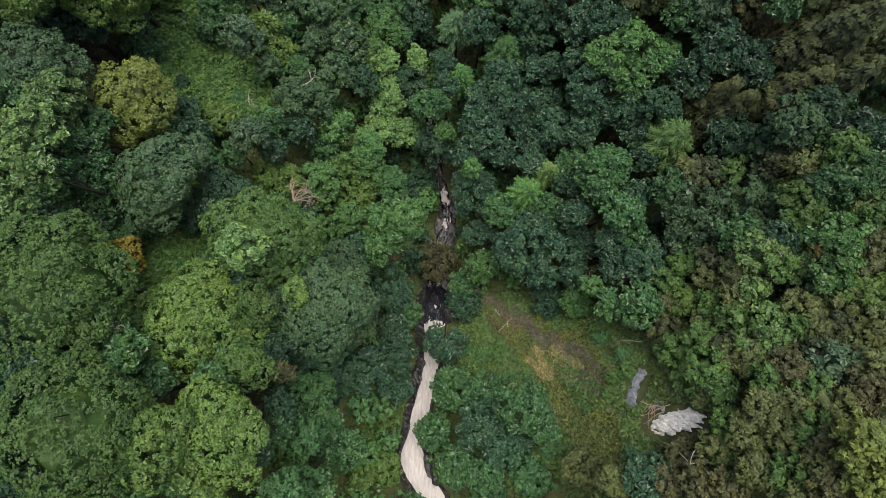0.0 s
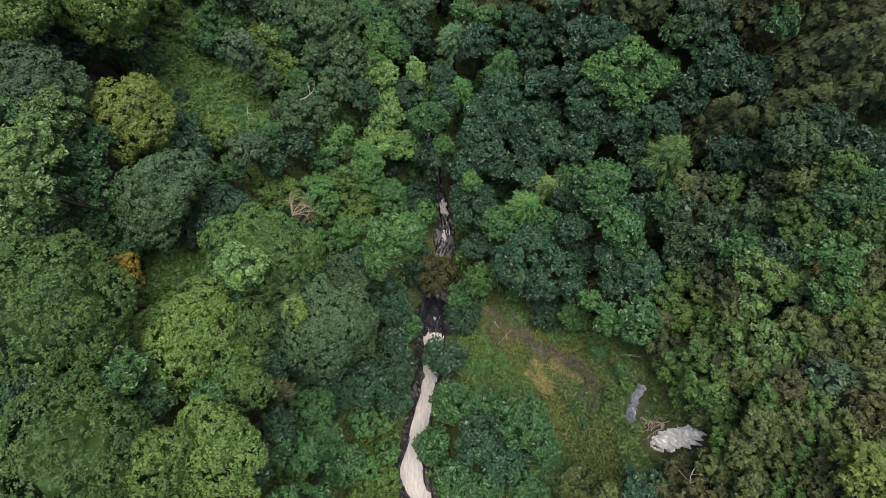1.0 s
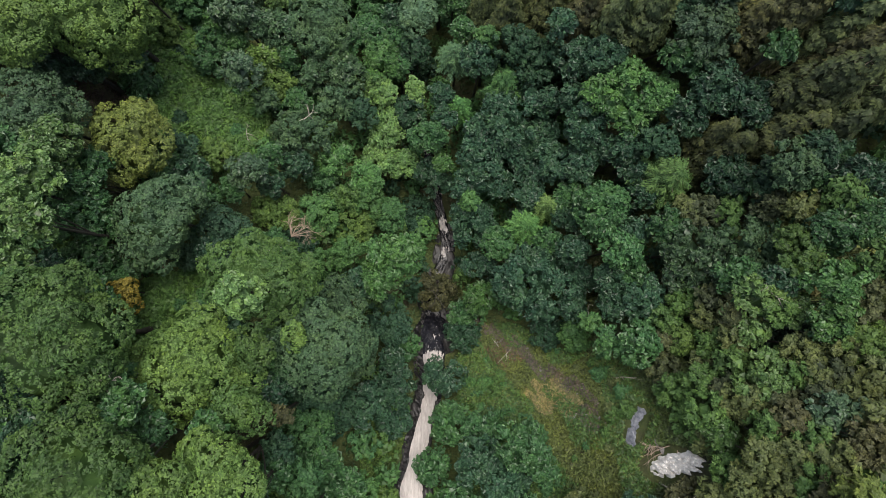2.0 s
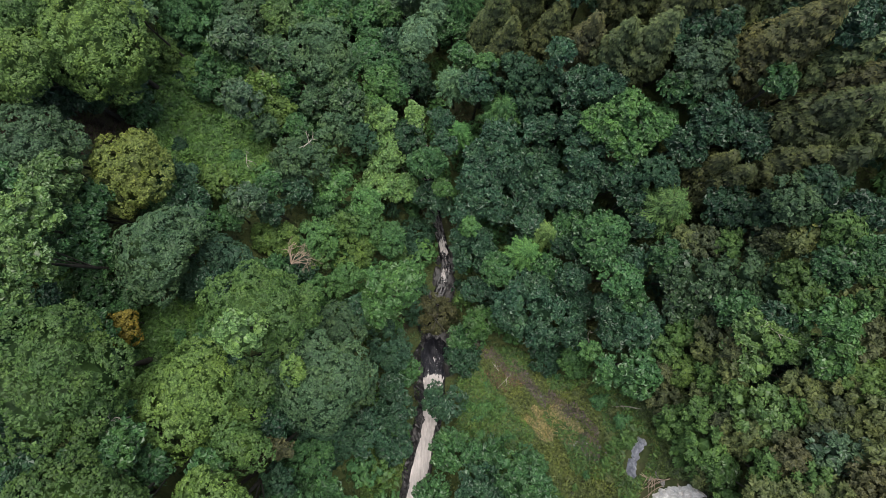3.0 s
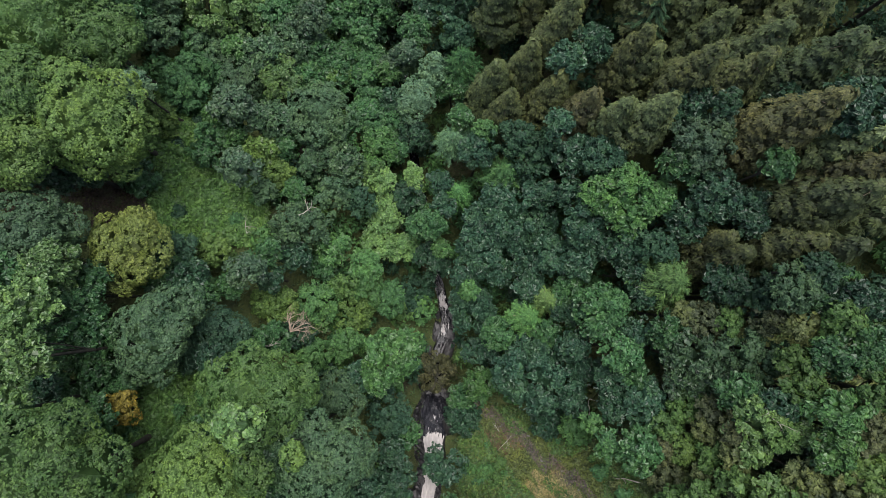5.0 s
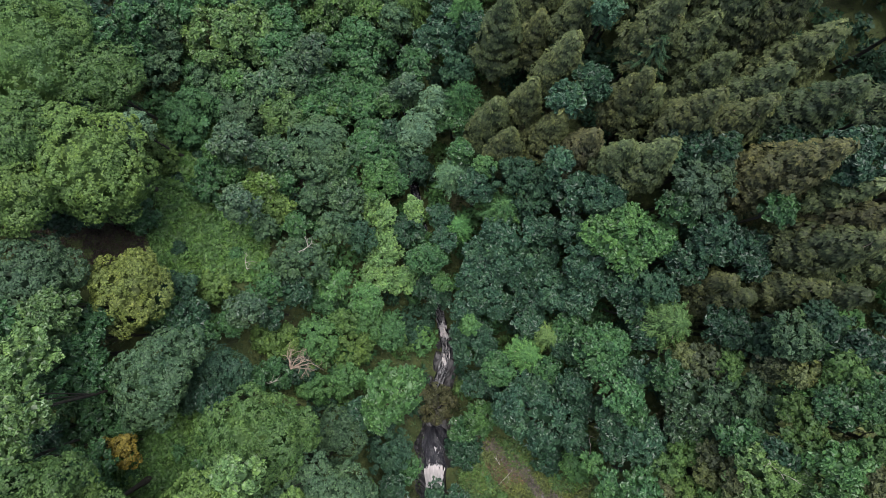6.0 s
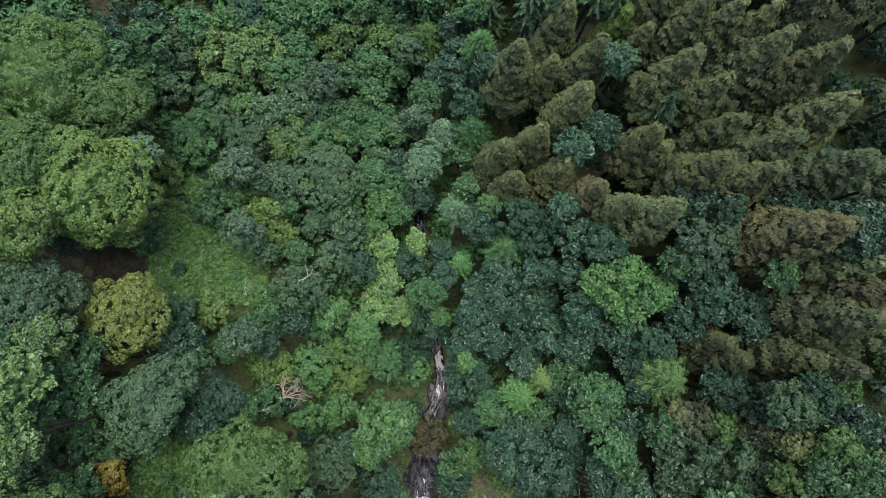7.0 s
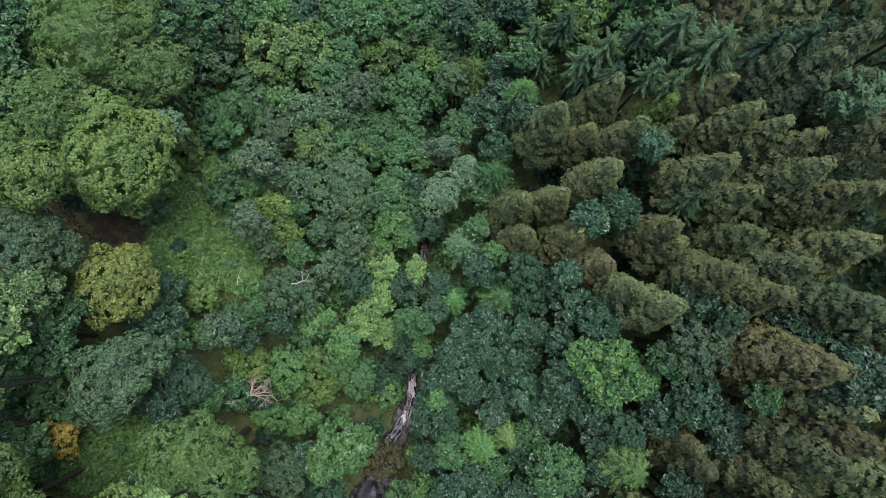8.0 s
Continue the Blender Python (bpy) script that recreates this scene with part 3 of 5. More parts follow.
broadleaf("coarse", 11.8, 13.3, 20.0, 1.60, "blue-green")
broadleaf("coarse", 13.2, 14.9, 20.6, 1.70, "blue-green")
broadleaf("coarse", 14.9, 18.2, 25.3, 2.46, "fresh green", 1.05, also=((12.9, 18.5, 23.4, 1.62), (17.1, 18.0, 24.7, 1.72), (15.0, 16.5, 23.7, 1.62)))
broadleaf("coarse", 18.2, 20.1, 27.3, 1.67, "mid green", 0.8)
broadleaf("coarse", 19.6, 25.3, 26.5, 1.97, "blue-green", 0.8)
broadleaf("thin", 19.6, 21.6, 28.7, 2.43, "silver-green", 0.5)
broadleaf("coarse", 20.6, 23.9, 29.4, 1.11, "dark green", 0.8)
broadleaf("coarse", 18.9, 16.1, 26.0, 1.69, "dark green", 0.96)
broadleaf("coarse", 20.8, 17.7, 27.7, 2.06, "blue-green", 0.8)
broadleaf("thin", 16.9, 14.2, 24.8, 1.60, "dark green")
broadleaf("coarse", 14.9, 14.3, 22.6, 1.65, "dark green")
broadleaf("coarse", 23.3, 19.4, 30.9, 1.35, "mid green", 0.8)
broadleaf("coarse", 26.7, 21.9, 35.0, 2.15, "blue-green", 0.8)
broadleaf("thin", 23.1, 10.7, 32.4, 1.71, "grey-green", 0.72)
broadleaf("thin", 24.8, 11.6, 32.6, 1.47, "dark green", 0.8)
broadleaf("coarse", 21.3, 11.2, 26.8, 1.77, "dark green", 0.8)
broadleaf("thin", 22.5, 10.2, 29.2, 1.62, "dark green", 0.8)
broadleaf("ash", -26.9, 9.3, 33.4, 1.95, "pale green", 0.9, also=((-26.0, 10.0, 31.5, 1.25), (-26.9, 10.8, 32.5, 1.61)))
broadleaf("ash", -25.3, 6.8, 35.9, 1.73, "pale green", 0.9, also=((-24.4, 6.6, 34.0, 0.92), (-25.4, 4.9, 34.7, 1.09)))
broadleaf("coarse", -26.4, 8.6, 27.2, 2.26, "mid green", also=((-25.9, 7.2, 25.5, 1.38),))
broadleaf("coarse", -27.0, 4.8, 26.1, 2.10, "mid green", 0.85, also=((-26.1, 5.2, 24.3, 1.31),))
broadleaf("coarse", -27.3, 4.5, 29.2, 1.32, "dark green")
broadleaf("fine", -20.9, 8.1, 28.2, 2.87, "grey-green", also=((-21.5, 6.3, 27.1, 2.15), (-19.8, 9.9, 26.1, 1.96)))
broadleaf("fine", -18.3, 7.8, 21.6, 2.32, "blue-green", 0.9, also=((-21.0, 5.8, 21.0, 1.54),))
broadleaf("fine", -24.1, 2.5, 25.5, 1.32, "orange")
broadleaf("coarse", -24.6, 1.8, 28.3, 1.80, "mid green", also=((-26.3, 2.4, 28.0, 1.24),))
broadleaf("fine", -23.0, -0.3, 38.3, 4.66, "olive", 0.85)
broadleaf("fine", -17.2, -2.4, 32.0, 3.63, "yellow-green", 1.05, also=((-16.6, -0.5, 29.3, 2.18), (-19.3, -2.4, 30.7, 1.92), (-14.2, -3.1, 28.3, 1.76)))
broadleaf("fine", -13.7, 3.5, 28.9, 3.79, "olive", also=((-10.8, 3.9, 25.5, 1.88),))
broadleaf("ash", -12.7, 2.5, 32.9, 1.54, "pale green", 1.25)
broadleaf("fine", -8.9, -1.9, 27.5, 3.11, "grey-green", 1.05, also=((-10.5, 0.1, 25.8, 2.02), (-6.9, -0.9, 25.2, 1.88)))
broadleaf("fine", -10.2, -0.5, 28.0, 0.93, "yellow-green", 1.1)
broadleaf("fine", -12.9, -1.4, 29.6, 1.52, "olive", 0.8)
broadleaf("fine", -9.2, 1.5, 18.4, 2.48, "grey-green", 0.9)
broadleaf("bush", -14.8, 9.8, 15.6, 1.86, "yellow-green", 0.9, also=((-16.4, 10.2, 15.1, 1.43),))
broadleaf("bush", -11.9, 10.0, 14.4, 2.21, "fresh green")
broadleaf("bush", -9.0, 8.9, 12.1, 2.27, "yellow-green", 0.85, also=((-7.4, 10.0, 10.8, 1.49),))
broadleaf("bush", -11.9, 5.5, 14.1, 1.77, "fresh green")
broadleaf("bush", -8.9, 6.3, 15.2, 1.61, "fresh green", 0.9)
broadleaf("bush", -7.3, 11.4, 12.4, 1.91, "fresh green", 0.9)
broadleaf("thin", -9.4, 11.5, 13.4, 1.44, "olive")
broadleaf("bush", -5.2, 10.3, 11.0, 1.83, "mid green")
broadleaf("coarse", -4.4, 5.4, 19.7, 2.59, "fresh green", also=((-5.2, 3.8, 18.6, 1.80), (-2.8, 6.5, 17.9, 1.40)))
broadleaf("coarse", -7.4, 3.5, 17.2, 1.55, "blue-green")
broadleaf("thin", -2.9, 10.6, 4.9, 2.36, "dark green")
broadleaf("thin", -4.9, -0.4, 14.0, 2.32, "blue-green", 0.9)
broadleaf("thin", -0.7, 2.8, 7.0, 2.19, "rusty olive", 0.8)
broadleaf("coarse", 3.0, 9.5, 12.5, 2.47, "blue-green", also=((4.4, 8.3, 11.3, 1.70),))
broadleaf("bush", 2.7, 11.0, 14.5, 1.01, "fresh green", 1.1)
broadleaf("ash", 5.2, 7.0, 15.5, 1.74, "mid green", 1.1)
broadleaf("coarse", 9.2, 3.4, 18.0, 3.59, "blue-green", 1.1, also=((6.5, 3.1, 15.5, 2.02), (12.6, 4.0, 16.2, 1.92), (8.3, 5.3, 15.9, 2.12)))
broadleaf("coarse", 3.8, 2.0, 11.6, 1.76, "fresh green", 0.9)
broadleaf("coarse", 13.0, 9.4, 23.5, 2.07, "mid green", also=((12.8, 8.0, 22.4, 1.42),))
broadleaf("coarse", 14.3, 5.9, 23.8, 1.68, "mid green", 1.15)
broadleaf("coarse", 11.3, 6.3, 20.0, 1.48, "blue-green")
broadleaf("coarse", 16.1, 2.1, 23.5, 1.82, "blue-green", 1.15)
broadleaf("coarse", 17.5, 7.6, 25.2, 1.58, "mid green", 0.72)
broadleaf("coarse", 18.9, 5.7, 26.4, 2.42, "grey-green", 0.72, also=((20.8, 4.7, 26.0, 1.78), (18.4, 3.9, 25.1, 1.69)))
broadleaf("thin", 22.4, 6.0, 28.5, 2.11, "grey-green", 0.84)
broadleaf("ash", 25.2, 6.4, 33.4, 1.71, "mid green", 0.8, also=((26.7, 7.0, 33.7, 1.82),))
broadleaf("coarse", 15.3, -1.5, 24.4, 1.90, "mid green", also=((13.4, -1.5, 22.6, 1.34),))
broadleaf("bush", 12.3, 0.1, 20.9, 1.08, "fresh green")
broadleaf("ash", 21.1, 2.1, 31.3, 1.81, "pale green", 0.85, also=((23.5, 1.3, 31.1, 1.14), (20.8, -0.1, 30.1, 1.13), (22.3, 2.6, 30.8, 1.12)))
broadleaf("ash", 20.8, 3.5, 29.6, 1.68, "mid green")
broadleaf("coarse", 22.1, 3.3, 31.7, 1.28, "dark green")
broadleaf("ash", 24.6, 3.2, 34.4, 1.76, "fresh green")
broadleaf("ash", 24.1, 0.9, 34.0, 1.60, "fresh green", 0.85)
broadleaf("ash", 20.5, -2.9, 32.4, 1.88, "pale green", 0.8)
broadleaf("bush", 25.7, -0.8, 35.1, 1.70, "yellow-green", 0.8, also=((25.6, 0.0, 33.8, 1.02),))
broadleaf("bush", 18.2, -1.0, 25.5, 1.31, "yellow-green", 0.8)
broadleaf("bush", 23.3, 4.2, 32.4, 1.45, "olive", 0.72)
broadleaf("bush", 26.5, 4.4, 35.2, 1.51, "olive", 0.72)
broadleaf("bush", 23.2, 6.0, 31.4, 1.21, "olive", 0.64)
broadleaf("fine", -19.6, -7.5, 40.6, 3.95, "olive", 0.72, also=((-20.2, -9.7, 38.9, 1.85),))
broadleaf("fine", -15.7, -8.1, 38.1, 1.92, "yellow-green", 0.85, also=((-16.0, -9.8, 37.4, 1.08),))
broadleaf("fine", -13.1, -8.3, 35.9, 2.67, "yellow-green", also=((-14.7, -6.9, 34.5, 1.35), (-12.3, -10.5, 34.4, 1.42)))
broadleaf("fine", -13.2, -5.0, 31.3, 1.84, "olive", 0.9)
broadleaf("coarse", -18.0, -5.8, 33.1, 1.35, "mid green")
broadleaf("ash", -17.0, -11.7, 35.9, 2.10, "fresh green", 0.9)
broadleaf("fine", -14.4, -12.5, 33.3, 1.19, "yellow-green")
broadleaf("bush", -10.5, -13.3, 30.9, 1.64, "mid green")
broadleaf("ash", -9.7, -14.4, 27.1, 1.78, "mid green")
broadleaf("coarse", -9.9, -10.8, 21.7, 2.05, "mid green")
broadleaf("coarse", -8.7, -13.6, 19.7, 2.24, "mid green")
broadleaf("bush", -7.1, -14.6, 17.3, 1.47, "fresh green", 1.1)
broadleaf("bush", -7.0, -16.4, 18.2, 1.46, "yellow-green", 0.8)
broadleaf("bush", -11.7, -8.5, 22.0, 1.94, "mid green")
broadleaf("thin", -10.3, -11.3, 25.5, 1.72, "mid green")
broadleaf("bush", -11.8, -8.7, 26.6, 1.40, "dark green")
broadleaf("coarse", -6.8, -7.3, 17.1, 2.19, "blue-green")
broadleaf("coarse", -4.3, -6.0, 15.3, 2.02, "blue-green", 0.9)
broadleaf("thin", -8.7, -7.3, 18.1, 1.84, "dark green")
broadleaf("fine", -10.2, -4.7, 23.1, 2.45, "blue-green")
broadleaf("fine", -7.8, -3.0, 20.6, 2.14, "grey-green", 0.9)
broadleaf("thin", -11.5, -6.0, 27.1, 1.03, "rusty olive")
broadleaf("coarse", 0.1, -5.5, 13.3, 2.08, "blue-green")
broadleaf("coarse", 0.8, -9.1, 16.2, 2.00, "mid green")
broadleaf("coarse", 3.9, -9.2, 17.0, 1.87, "mid green")
broadleaf("ash", 6.6, -9.7, 22.8, 2.17, "mid green", also=((7.9, -11.4, 22.1, 1.43),))
broadleaf("ash", 3.3, -12.0, 18.5, 2.26, "blue-green", 1.1)
broadleaf("coarse", -0.8, -13.0, 16.0, 1.70, "mid green")
broadleaf("coarse", 1.0, -15.6, 18.0, 1.88, "mid green")
broadleaf("coarse", 5.5, -13.6, 19.5, 2.02, "blue-green", 1.1)
broadleaf("coarse", 3.6, -16.4, 18.8, 1.95, "mid green")
broadleaf("bush", 7.3, -15.7, 20.3, 1.81, "mid green")
broadleaf("coarse", 13.8, -12.9, 29.4, 1.81, "blue-green", 1.1)
broadleaf("bush", 10.7, -14.0, 23.8, 1.61, "brown-green")
broadleaf("bush", 11.9, -13.5, 28.0, 1.31, "brown-green")
broadleaf("bush", 21.0, -7.9, 41.1, 1.62, "yellow", 1.1, also=((20.5, -7.5, 39.6, 0.85),))
broadleaf("bush", 21.6, -9.8, 40.4, 1.46, "yellow", 1.1)
broadleaf("ash", 23.0, -4.4, 35.8, 1.59, "silver-green", 0.8)
broadleaf("bush", 17.2, -4.7, 26.8, 1.52, "olive")
broadleaf("bush", 18.0, -3.7, 28.6, 1.30, "olive")
broadleaf("bush", 17.6, -5.4, 30.6, 1.50, "olive", 1.1)
broadleaf("bush", 19.2, -4.9, 31.2, 1.42, "brown-green", 1.1)
broadleaf("bush", 19.7, -4.3, 32.1, 1.15, "brown-green")
broadleaf("ash", 18.3, -6.7, 31.2, 1.41, "olive")
broadleaf("bush", 19.5, -5.9, 34.1, 1.35, "olive")
broadleaf("bush", 18.9, -7.3, 35.1, 1.32, "brown-green", 1.1)
broadleaf("bush", 20.8, -5.1, 34.8, 1.34, "rusty olive")
broadleaf("bush", 20.4, -6.9, 35.9, 1.31, "brown-green", 1.1)
broadleaf("bush", 21.2, -5.9, 36.1, 1.16, "olive")
broadleaf("bush", 21.7, -6.6, 37.4, 1.29, "brown-green")
broadleaf("bush", 23.1, -5.6, 37.9, 1.38, "rusty olive")
broadleaf("bush", 20.7, -8.0, 37.0, 1.29, "olive", 1.1)
broadleaf("bush", 19.5, -8.6, 35.7, 1.31, "brown-green")
broadleaf("bush", 18.1, -8.9, 34.6, 1.33, "brown-green", 1.1)
broadleaf("bush", 17.7, -8.5, 32.4, 1.13, "olive")
broadleaf("bush", 17.4, -10.1, 32.3, 1.31, "brown-green")
broadleaf("bush", 16.4, -11.3, 29.1, 1.39, "rusty olive")
broadleaf("bush", 15.0, -13.0, 29.7, 1.29, "rusty olive")
broadleaf("bush", 16.0, -12.3, 32.0, 1.23, "rusty olive")
broadleaf("bush", 17.4, -11.8, 33.7, 1.28, "rusty olive")
broadleaf("bush", 18.2, -10.6, 35.4, 1.24, "brown-green")
broadleaf("bush", 19.2, -10.5, 36.6, 1.22, "olive")
broadleaf("bush", 20.2, -9.6, 37.7, 1.20, "brown-green")
broadleaf("bush", 20.7, -8.2, 38.2, 1.04, "rusty olive")
broadleaf("bush", 20.2, -10.5, 38.4, 1.12, "rusty olive")
broadleaf("bush", 19.2, -11.6, 37.1, 1.14, "brown-green")
broadleaf("bush", 24.4, -4.2, 37.2, 1.18, "brown-green")
# two low crowns added to fill a gap, its shade put into their dark colour
broadleaf("coarse", 23.8, -0.9, 27.8, 1.58, "dark green", 0.7)
broadleaf("coarse", 25.0, -0.5, 28.8, 1.38, "dark green", 0.7)
broadleaf("bush", 17.5, -6.3, 22.6, 1.34, "olive")
broadleaf("bush", 17.8, -7.2, 25.6, 1.27, "olive")
broadleaf("bush", 17.0, -5.1, 22.7, 1.23, "olive")
broadleaf("bush", 18.0, -7.6, 27.6, 1.23, "brown-green")
broadleaf("bush", 25.4, -2.1, 35.5, 1.39, "brown-green")
broadleaf("fine", -31.8, 32.1, 29.7, 4.93, "olive", also=((-34.3, 31.4, 28.4, 2.82), (-30.1, 34.6, 26.6, 3.26), (-30.3, 31.4, 25.8, 3.03), (-33.7, 29.3, 26.9, 2.28)))
broadleaf("fine", -26.8, 31.0, 26.7, 2.90, "olive", 0.85, also=((-25.6, 32.3, 24.7, 1.78),))
broadleaf("fine", -30.9, 24.9, 31.0, 3.29, "olive", 1.05, also=((-31.7, 22.7, 29.7, 2.52), (-30.0, 26.2, 28.6, 1.81)))
broadleaf("thin", -26.6, 38.8, 17.5, 2.67, "grey-green", 0.86)
broadleaf("thin", -26.6, 35.9, 17.2, 2.16, "grey-green", 1.03)
broadleaf("coarse", -21.3, 39.0, 16.7, 3.24, "pale green", 0.92, also=((-18.9, 41.0, 15.1, 2.80), (-17.7, 39.1, 13.4, 2.32)))
broadleaf("coarse", -24.4, 41.5, 17.5, 2.18, "mid green", 1.15)
broadleaf("coarse", -27.7, 38.5, 19.9, 2.36, "mid green", 1.15)
broadleaf("coarse", -21.7, 42.4, 16.8, 1.68, "fresh green", 1.15)
broadleaf("coarse", -20.1, 43.7, 15.8, 1.95, "blue-green", 1.15)
broadleaf("coarse", -17.9, 44.6, 14.7, 2.61, "mid green", 1.15)
broadleaf("coarse", -14.2, 45.7, 14.4, 2.60, "mid green", 1.26)
broadleaf("coarse", -12.1, 43.9, 12.0, 2.91, "olive", 1.03)
broadleaf("coarse", -12.4, 37.9, 15.0, 1.97, "silver-green", 0.71)
broadleaf("coarse", -14.7, 36.5, 13.7, 2.14, "grey-green", 1.15)
broadleaf("coarse", -7.3, 44.4, 10.8, 2.54, "olive", 1.21)
broadleaf("thin", -4.2, 42.5, 11.9, 1.70, "grey-green", 1.15)
broadleaf("coarse", -9.7, 46.6, 13.6, 2.23, "mid green", 1.15)
broadleaf("coarse", -4.0, 47.4, 15.5, 2.04, "dark green", 1.15)
broadleaf("coarse", -11.6, 47.0, 14.3, 1.84, "fresh green", 1.15)
broadleaf("coarse", 1.0, 40.2, 14.5, 2.57, "blue-green", 1.15, also=((-1.1, 39.3, 12.7, 1.65),))
broadleaf("coarse", -12.1, 35.0, 11.2, 2.19, "mid green", 1.15)
broadleaf("coarse", -9.0, 36.6, 8.9, 2.39, "mid green", 1.15)
broadleaf("coarse", -7.8, 38.4, 10.1, 1.60, "mid green", 1.15)
broadleaf("coarse", -10.3, 33.3, 10.9, 1.55, "olive", 1.15)
broadleaf("coarse", -13.4, 32.2, 12.8, 1.88, "mid green", 1.15)
broadleaf("coarse", -7.4, 34.2, 10.0, 1.82, "mid green", 1.15)
broadleaf("ash", -4.3, 34.7, 11.3, 1.54, "silver-green", 0.71)
broadleaf("coarse", -7.5, 29.6, 10.4, 2.03, "mid green", 1.15)
broadleaf("coarse", -9.2, 26.6, 13.7, 1.57, "mid green", 1.03)
broadleaf("bush", -19.9, 34.9, 14.7, 1.06, "fresh green", 1.15)
broadleaf("bush", -23.6, 35.6, 13.9, 1.95, "mid green", 1.15)
broadleaf("bush", -24.3, 30.7, 15.5, 2.25, "mid green", 1.15)
broadleaf("coarse", -17.0, 34.0, 15.3, 2.32, "grey-green", 1.15)
broadleaf("coarse", -16.0, 38.8, 14.1, 2.04, "mid green", 1.15)
broadleaf("coarse", -8.3, 41.3, 11.1, 2.10, "mid green", 1.15)
broadleaf("coarse", -15.2, 41.1, 14.0, 1.81, "mid green", 1.15)
broadleaf("thin", 1.9, 35.8, 15.4, 1.67, "dark green", 1.15)
broadleaf("thin", 23.1, 39.9, 34.5, 1.93, "grey-green", 1.15)
broadleaf("thin", 13.4, 36.1, 26.1, 1.53, "blue-green", 1.15)
broadleaf("coarse", -2.1, 46.6, 15.5, 1.78, "mid green", 1.15)
broadleaf("coarse", 10.5, 29.4, 24.3, 1.60, "blue-green", 1.15)
broadleaf("coarse", 19.4, 24.5, 26.3, 1.41, "blue-green", 1.15)
broadleaf("coarse", 10.0, 24.6, 22.6, 1.43, "blue-green", 1.15)
broadleaf("coarse", 1.7, 44.4, 17.5, 1.82, "mid green", 1.15)
broadleaf("coarse", -5.7, 47.2, 12.2, 1.88, "mid green", 1.15)
broadleaf("coarse", -5.1, 45.4, 10.8, 1.76, "grey-green", 1.15)
broadleaf("coarse", -7.3, 46.6, 10.9, 1.65, "mid green", 1.15)
broadleaf("coarse", -6.9, 39.3, 7.1, 1.28, "dark green", 1.15)
broadleaf("coarse", -4.5, 25.5, 10.2, 1.40, "mid green", 1.15)
conifer("larch", -0.4, 33.0, 13.5, 1.54, "silver-green", 0.8, shown=4.6)
conifer("larch", 2.4, 33.4, 15.2, 1.93, "mid green", shown=4.6)
conifer("larch", -2.4, 43.6, 13.3, 2.10, "olive", shown=4.6)
conifer("larch", 2.8, 40.7, 18.5, 1.80, "fresh green", shown=4.6)
conifer("fir", -2.4, 45.3, 14.5, 1.58, "mid green", shown=4.6)
conifer("larch", -2.9, 34.9, 12.7, 1.13, "silver-green", 0.8, shown=4.6)
conifer("fir", 8.3, 43.9, 24.6, 2.11, "grey-green", shown=4.6)
conifer("fir", 15.1, 43.3, 30.6, 2.97, "grey-green", shown=4.6)
conifer("fir", 12.5, 44.7, 29.7, 1.98, "grey-green", shown=4.6)
conifer("fir", 17.1, 32.7, 26.9, 1.79, "grey-green", shown=4.6)
conifer("fir", 11.9, 41.7, 27.1, 1.29, "grey-green", shown=4.6)
conifer("fir", 13.5, 41.3, 27.2, 1.21, "grey-green", shown=4.6)
conifer("fir", 9.4, 41.6, 25.1, 1.23, "dark green", shown=4.6)
conifer("fir", 7.0, 43.2, 23.0, 1.80, "grey-green", shown=4.6)
conifer("fir", 2.3, 46.6, 18.7, 2.06, "grey-green", shown=4.6)
conifer("fir", 3.7, 44.6, 17.2, 1.70, "grey-green", shown=4.6)
conifer("fir", 4.8, 46.9, 21.0, 1.82, "dark green", shown=4.6)
conifer("fir", 17.9, 43.2, 32.8, 1.54, "dark green", shown=4.6)
conifer("fir", 10.4, 44.8, 26.7, 1.49, "dark green", shown=4.6)
conifer("fir", 19.9, 43.6, 34.3, 1.38, "dark green", shown=4.6)
conifer("spruce", 5.7, 37.2, 24.8, 2.08, "mossy olive", shown=11.4)
conifer("spruce", 8.8, 37.1, 22.4, 1.48, "mossy olive", shown=8.2)
conifer("spruce", 11.7, 37.0, 26.7, 1.53, "mossy olive", shown=8.4)
conifer("spruce", 9.5, 40.7, 24.8, 1.77, "mossy olive", shown=9.7)
conifer("spruce", 10.6, 33.2, 26.8, 1.77, "mossy olive", shown=9.7)
conifer("spruce", 14.0, 40.1, 25.5, 1.31, "yellow-green", 0.8, shown=7.2)
conifer("spruce", 15.6, 38.6, 25.7, 1.23, "mossy olive", shown=6.7)
conifer("spruce", 16.4, 40.7, 29.7, 1.39, "mossy olive", shown=7.7)
conifer("spruce", 18.3, 38.7, 30.6, 1.72, "mossy olive", shown=9.5)
conifer("spruce", 20.1, 37.8, 31.6, 1.14, "mossy olive", shown=6.3)
conifer("spruce", 18.6, 42.1, 32.4, 1.87, "dark olive", shown=10.3)
conifer("spruce", 21.0, 41.9, 34.2, 1.57, "dark olive", shown=8.6)
conifer("spruce", 20.9, 40.4, 33.3, 1.64, "dark olive", shown=9.0)
conifer("spruce", 22.0, 43.2, 35.6, 1.99, "dark olive", shown=11.0)
conifer("spruce", 22.0, 37.2, 32.2, 1.35, "mossy olive", shown=7.4)
conifer("spruce", 24.4, 38.0, 34.1, 1.85, "dark olive", shown=10.2)
conifer("spruce", 17.1, 34.2, 31.4, 1.90, "mossy olive", shown=10.4)
conifer("spruce", 22.6, 35.1, 32.9, 2.16, "mossy olive", shown=11.9)
conifer("spruce", 24.9, 34.3, 31.7, 1.74, "mossy olive", shown=9.6)
conifer("spruce", 20.0, 33.2, 29.6, 1.50, "mossy olive", shown=8.2)
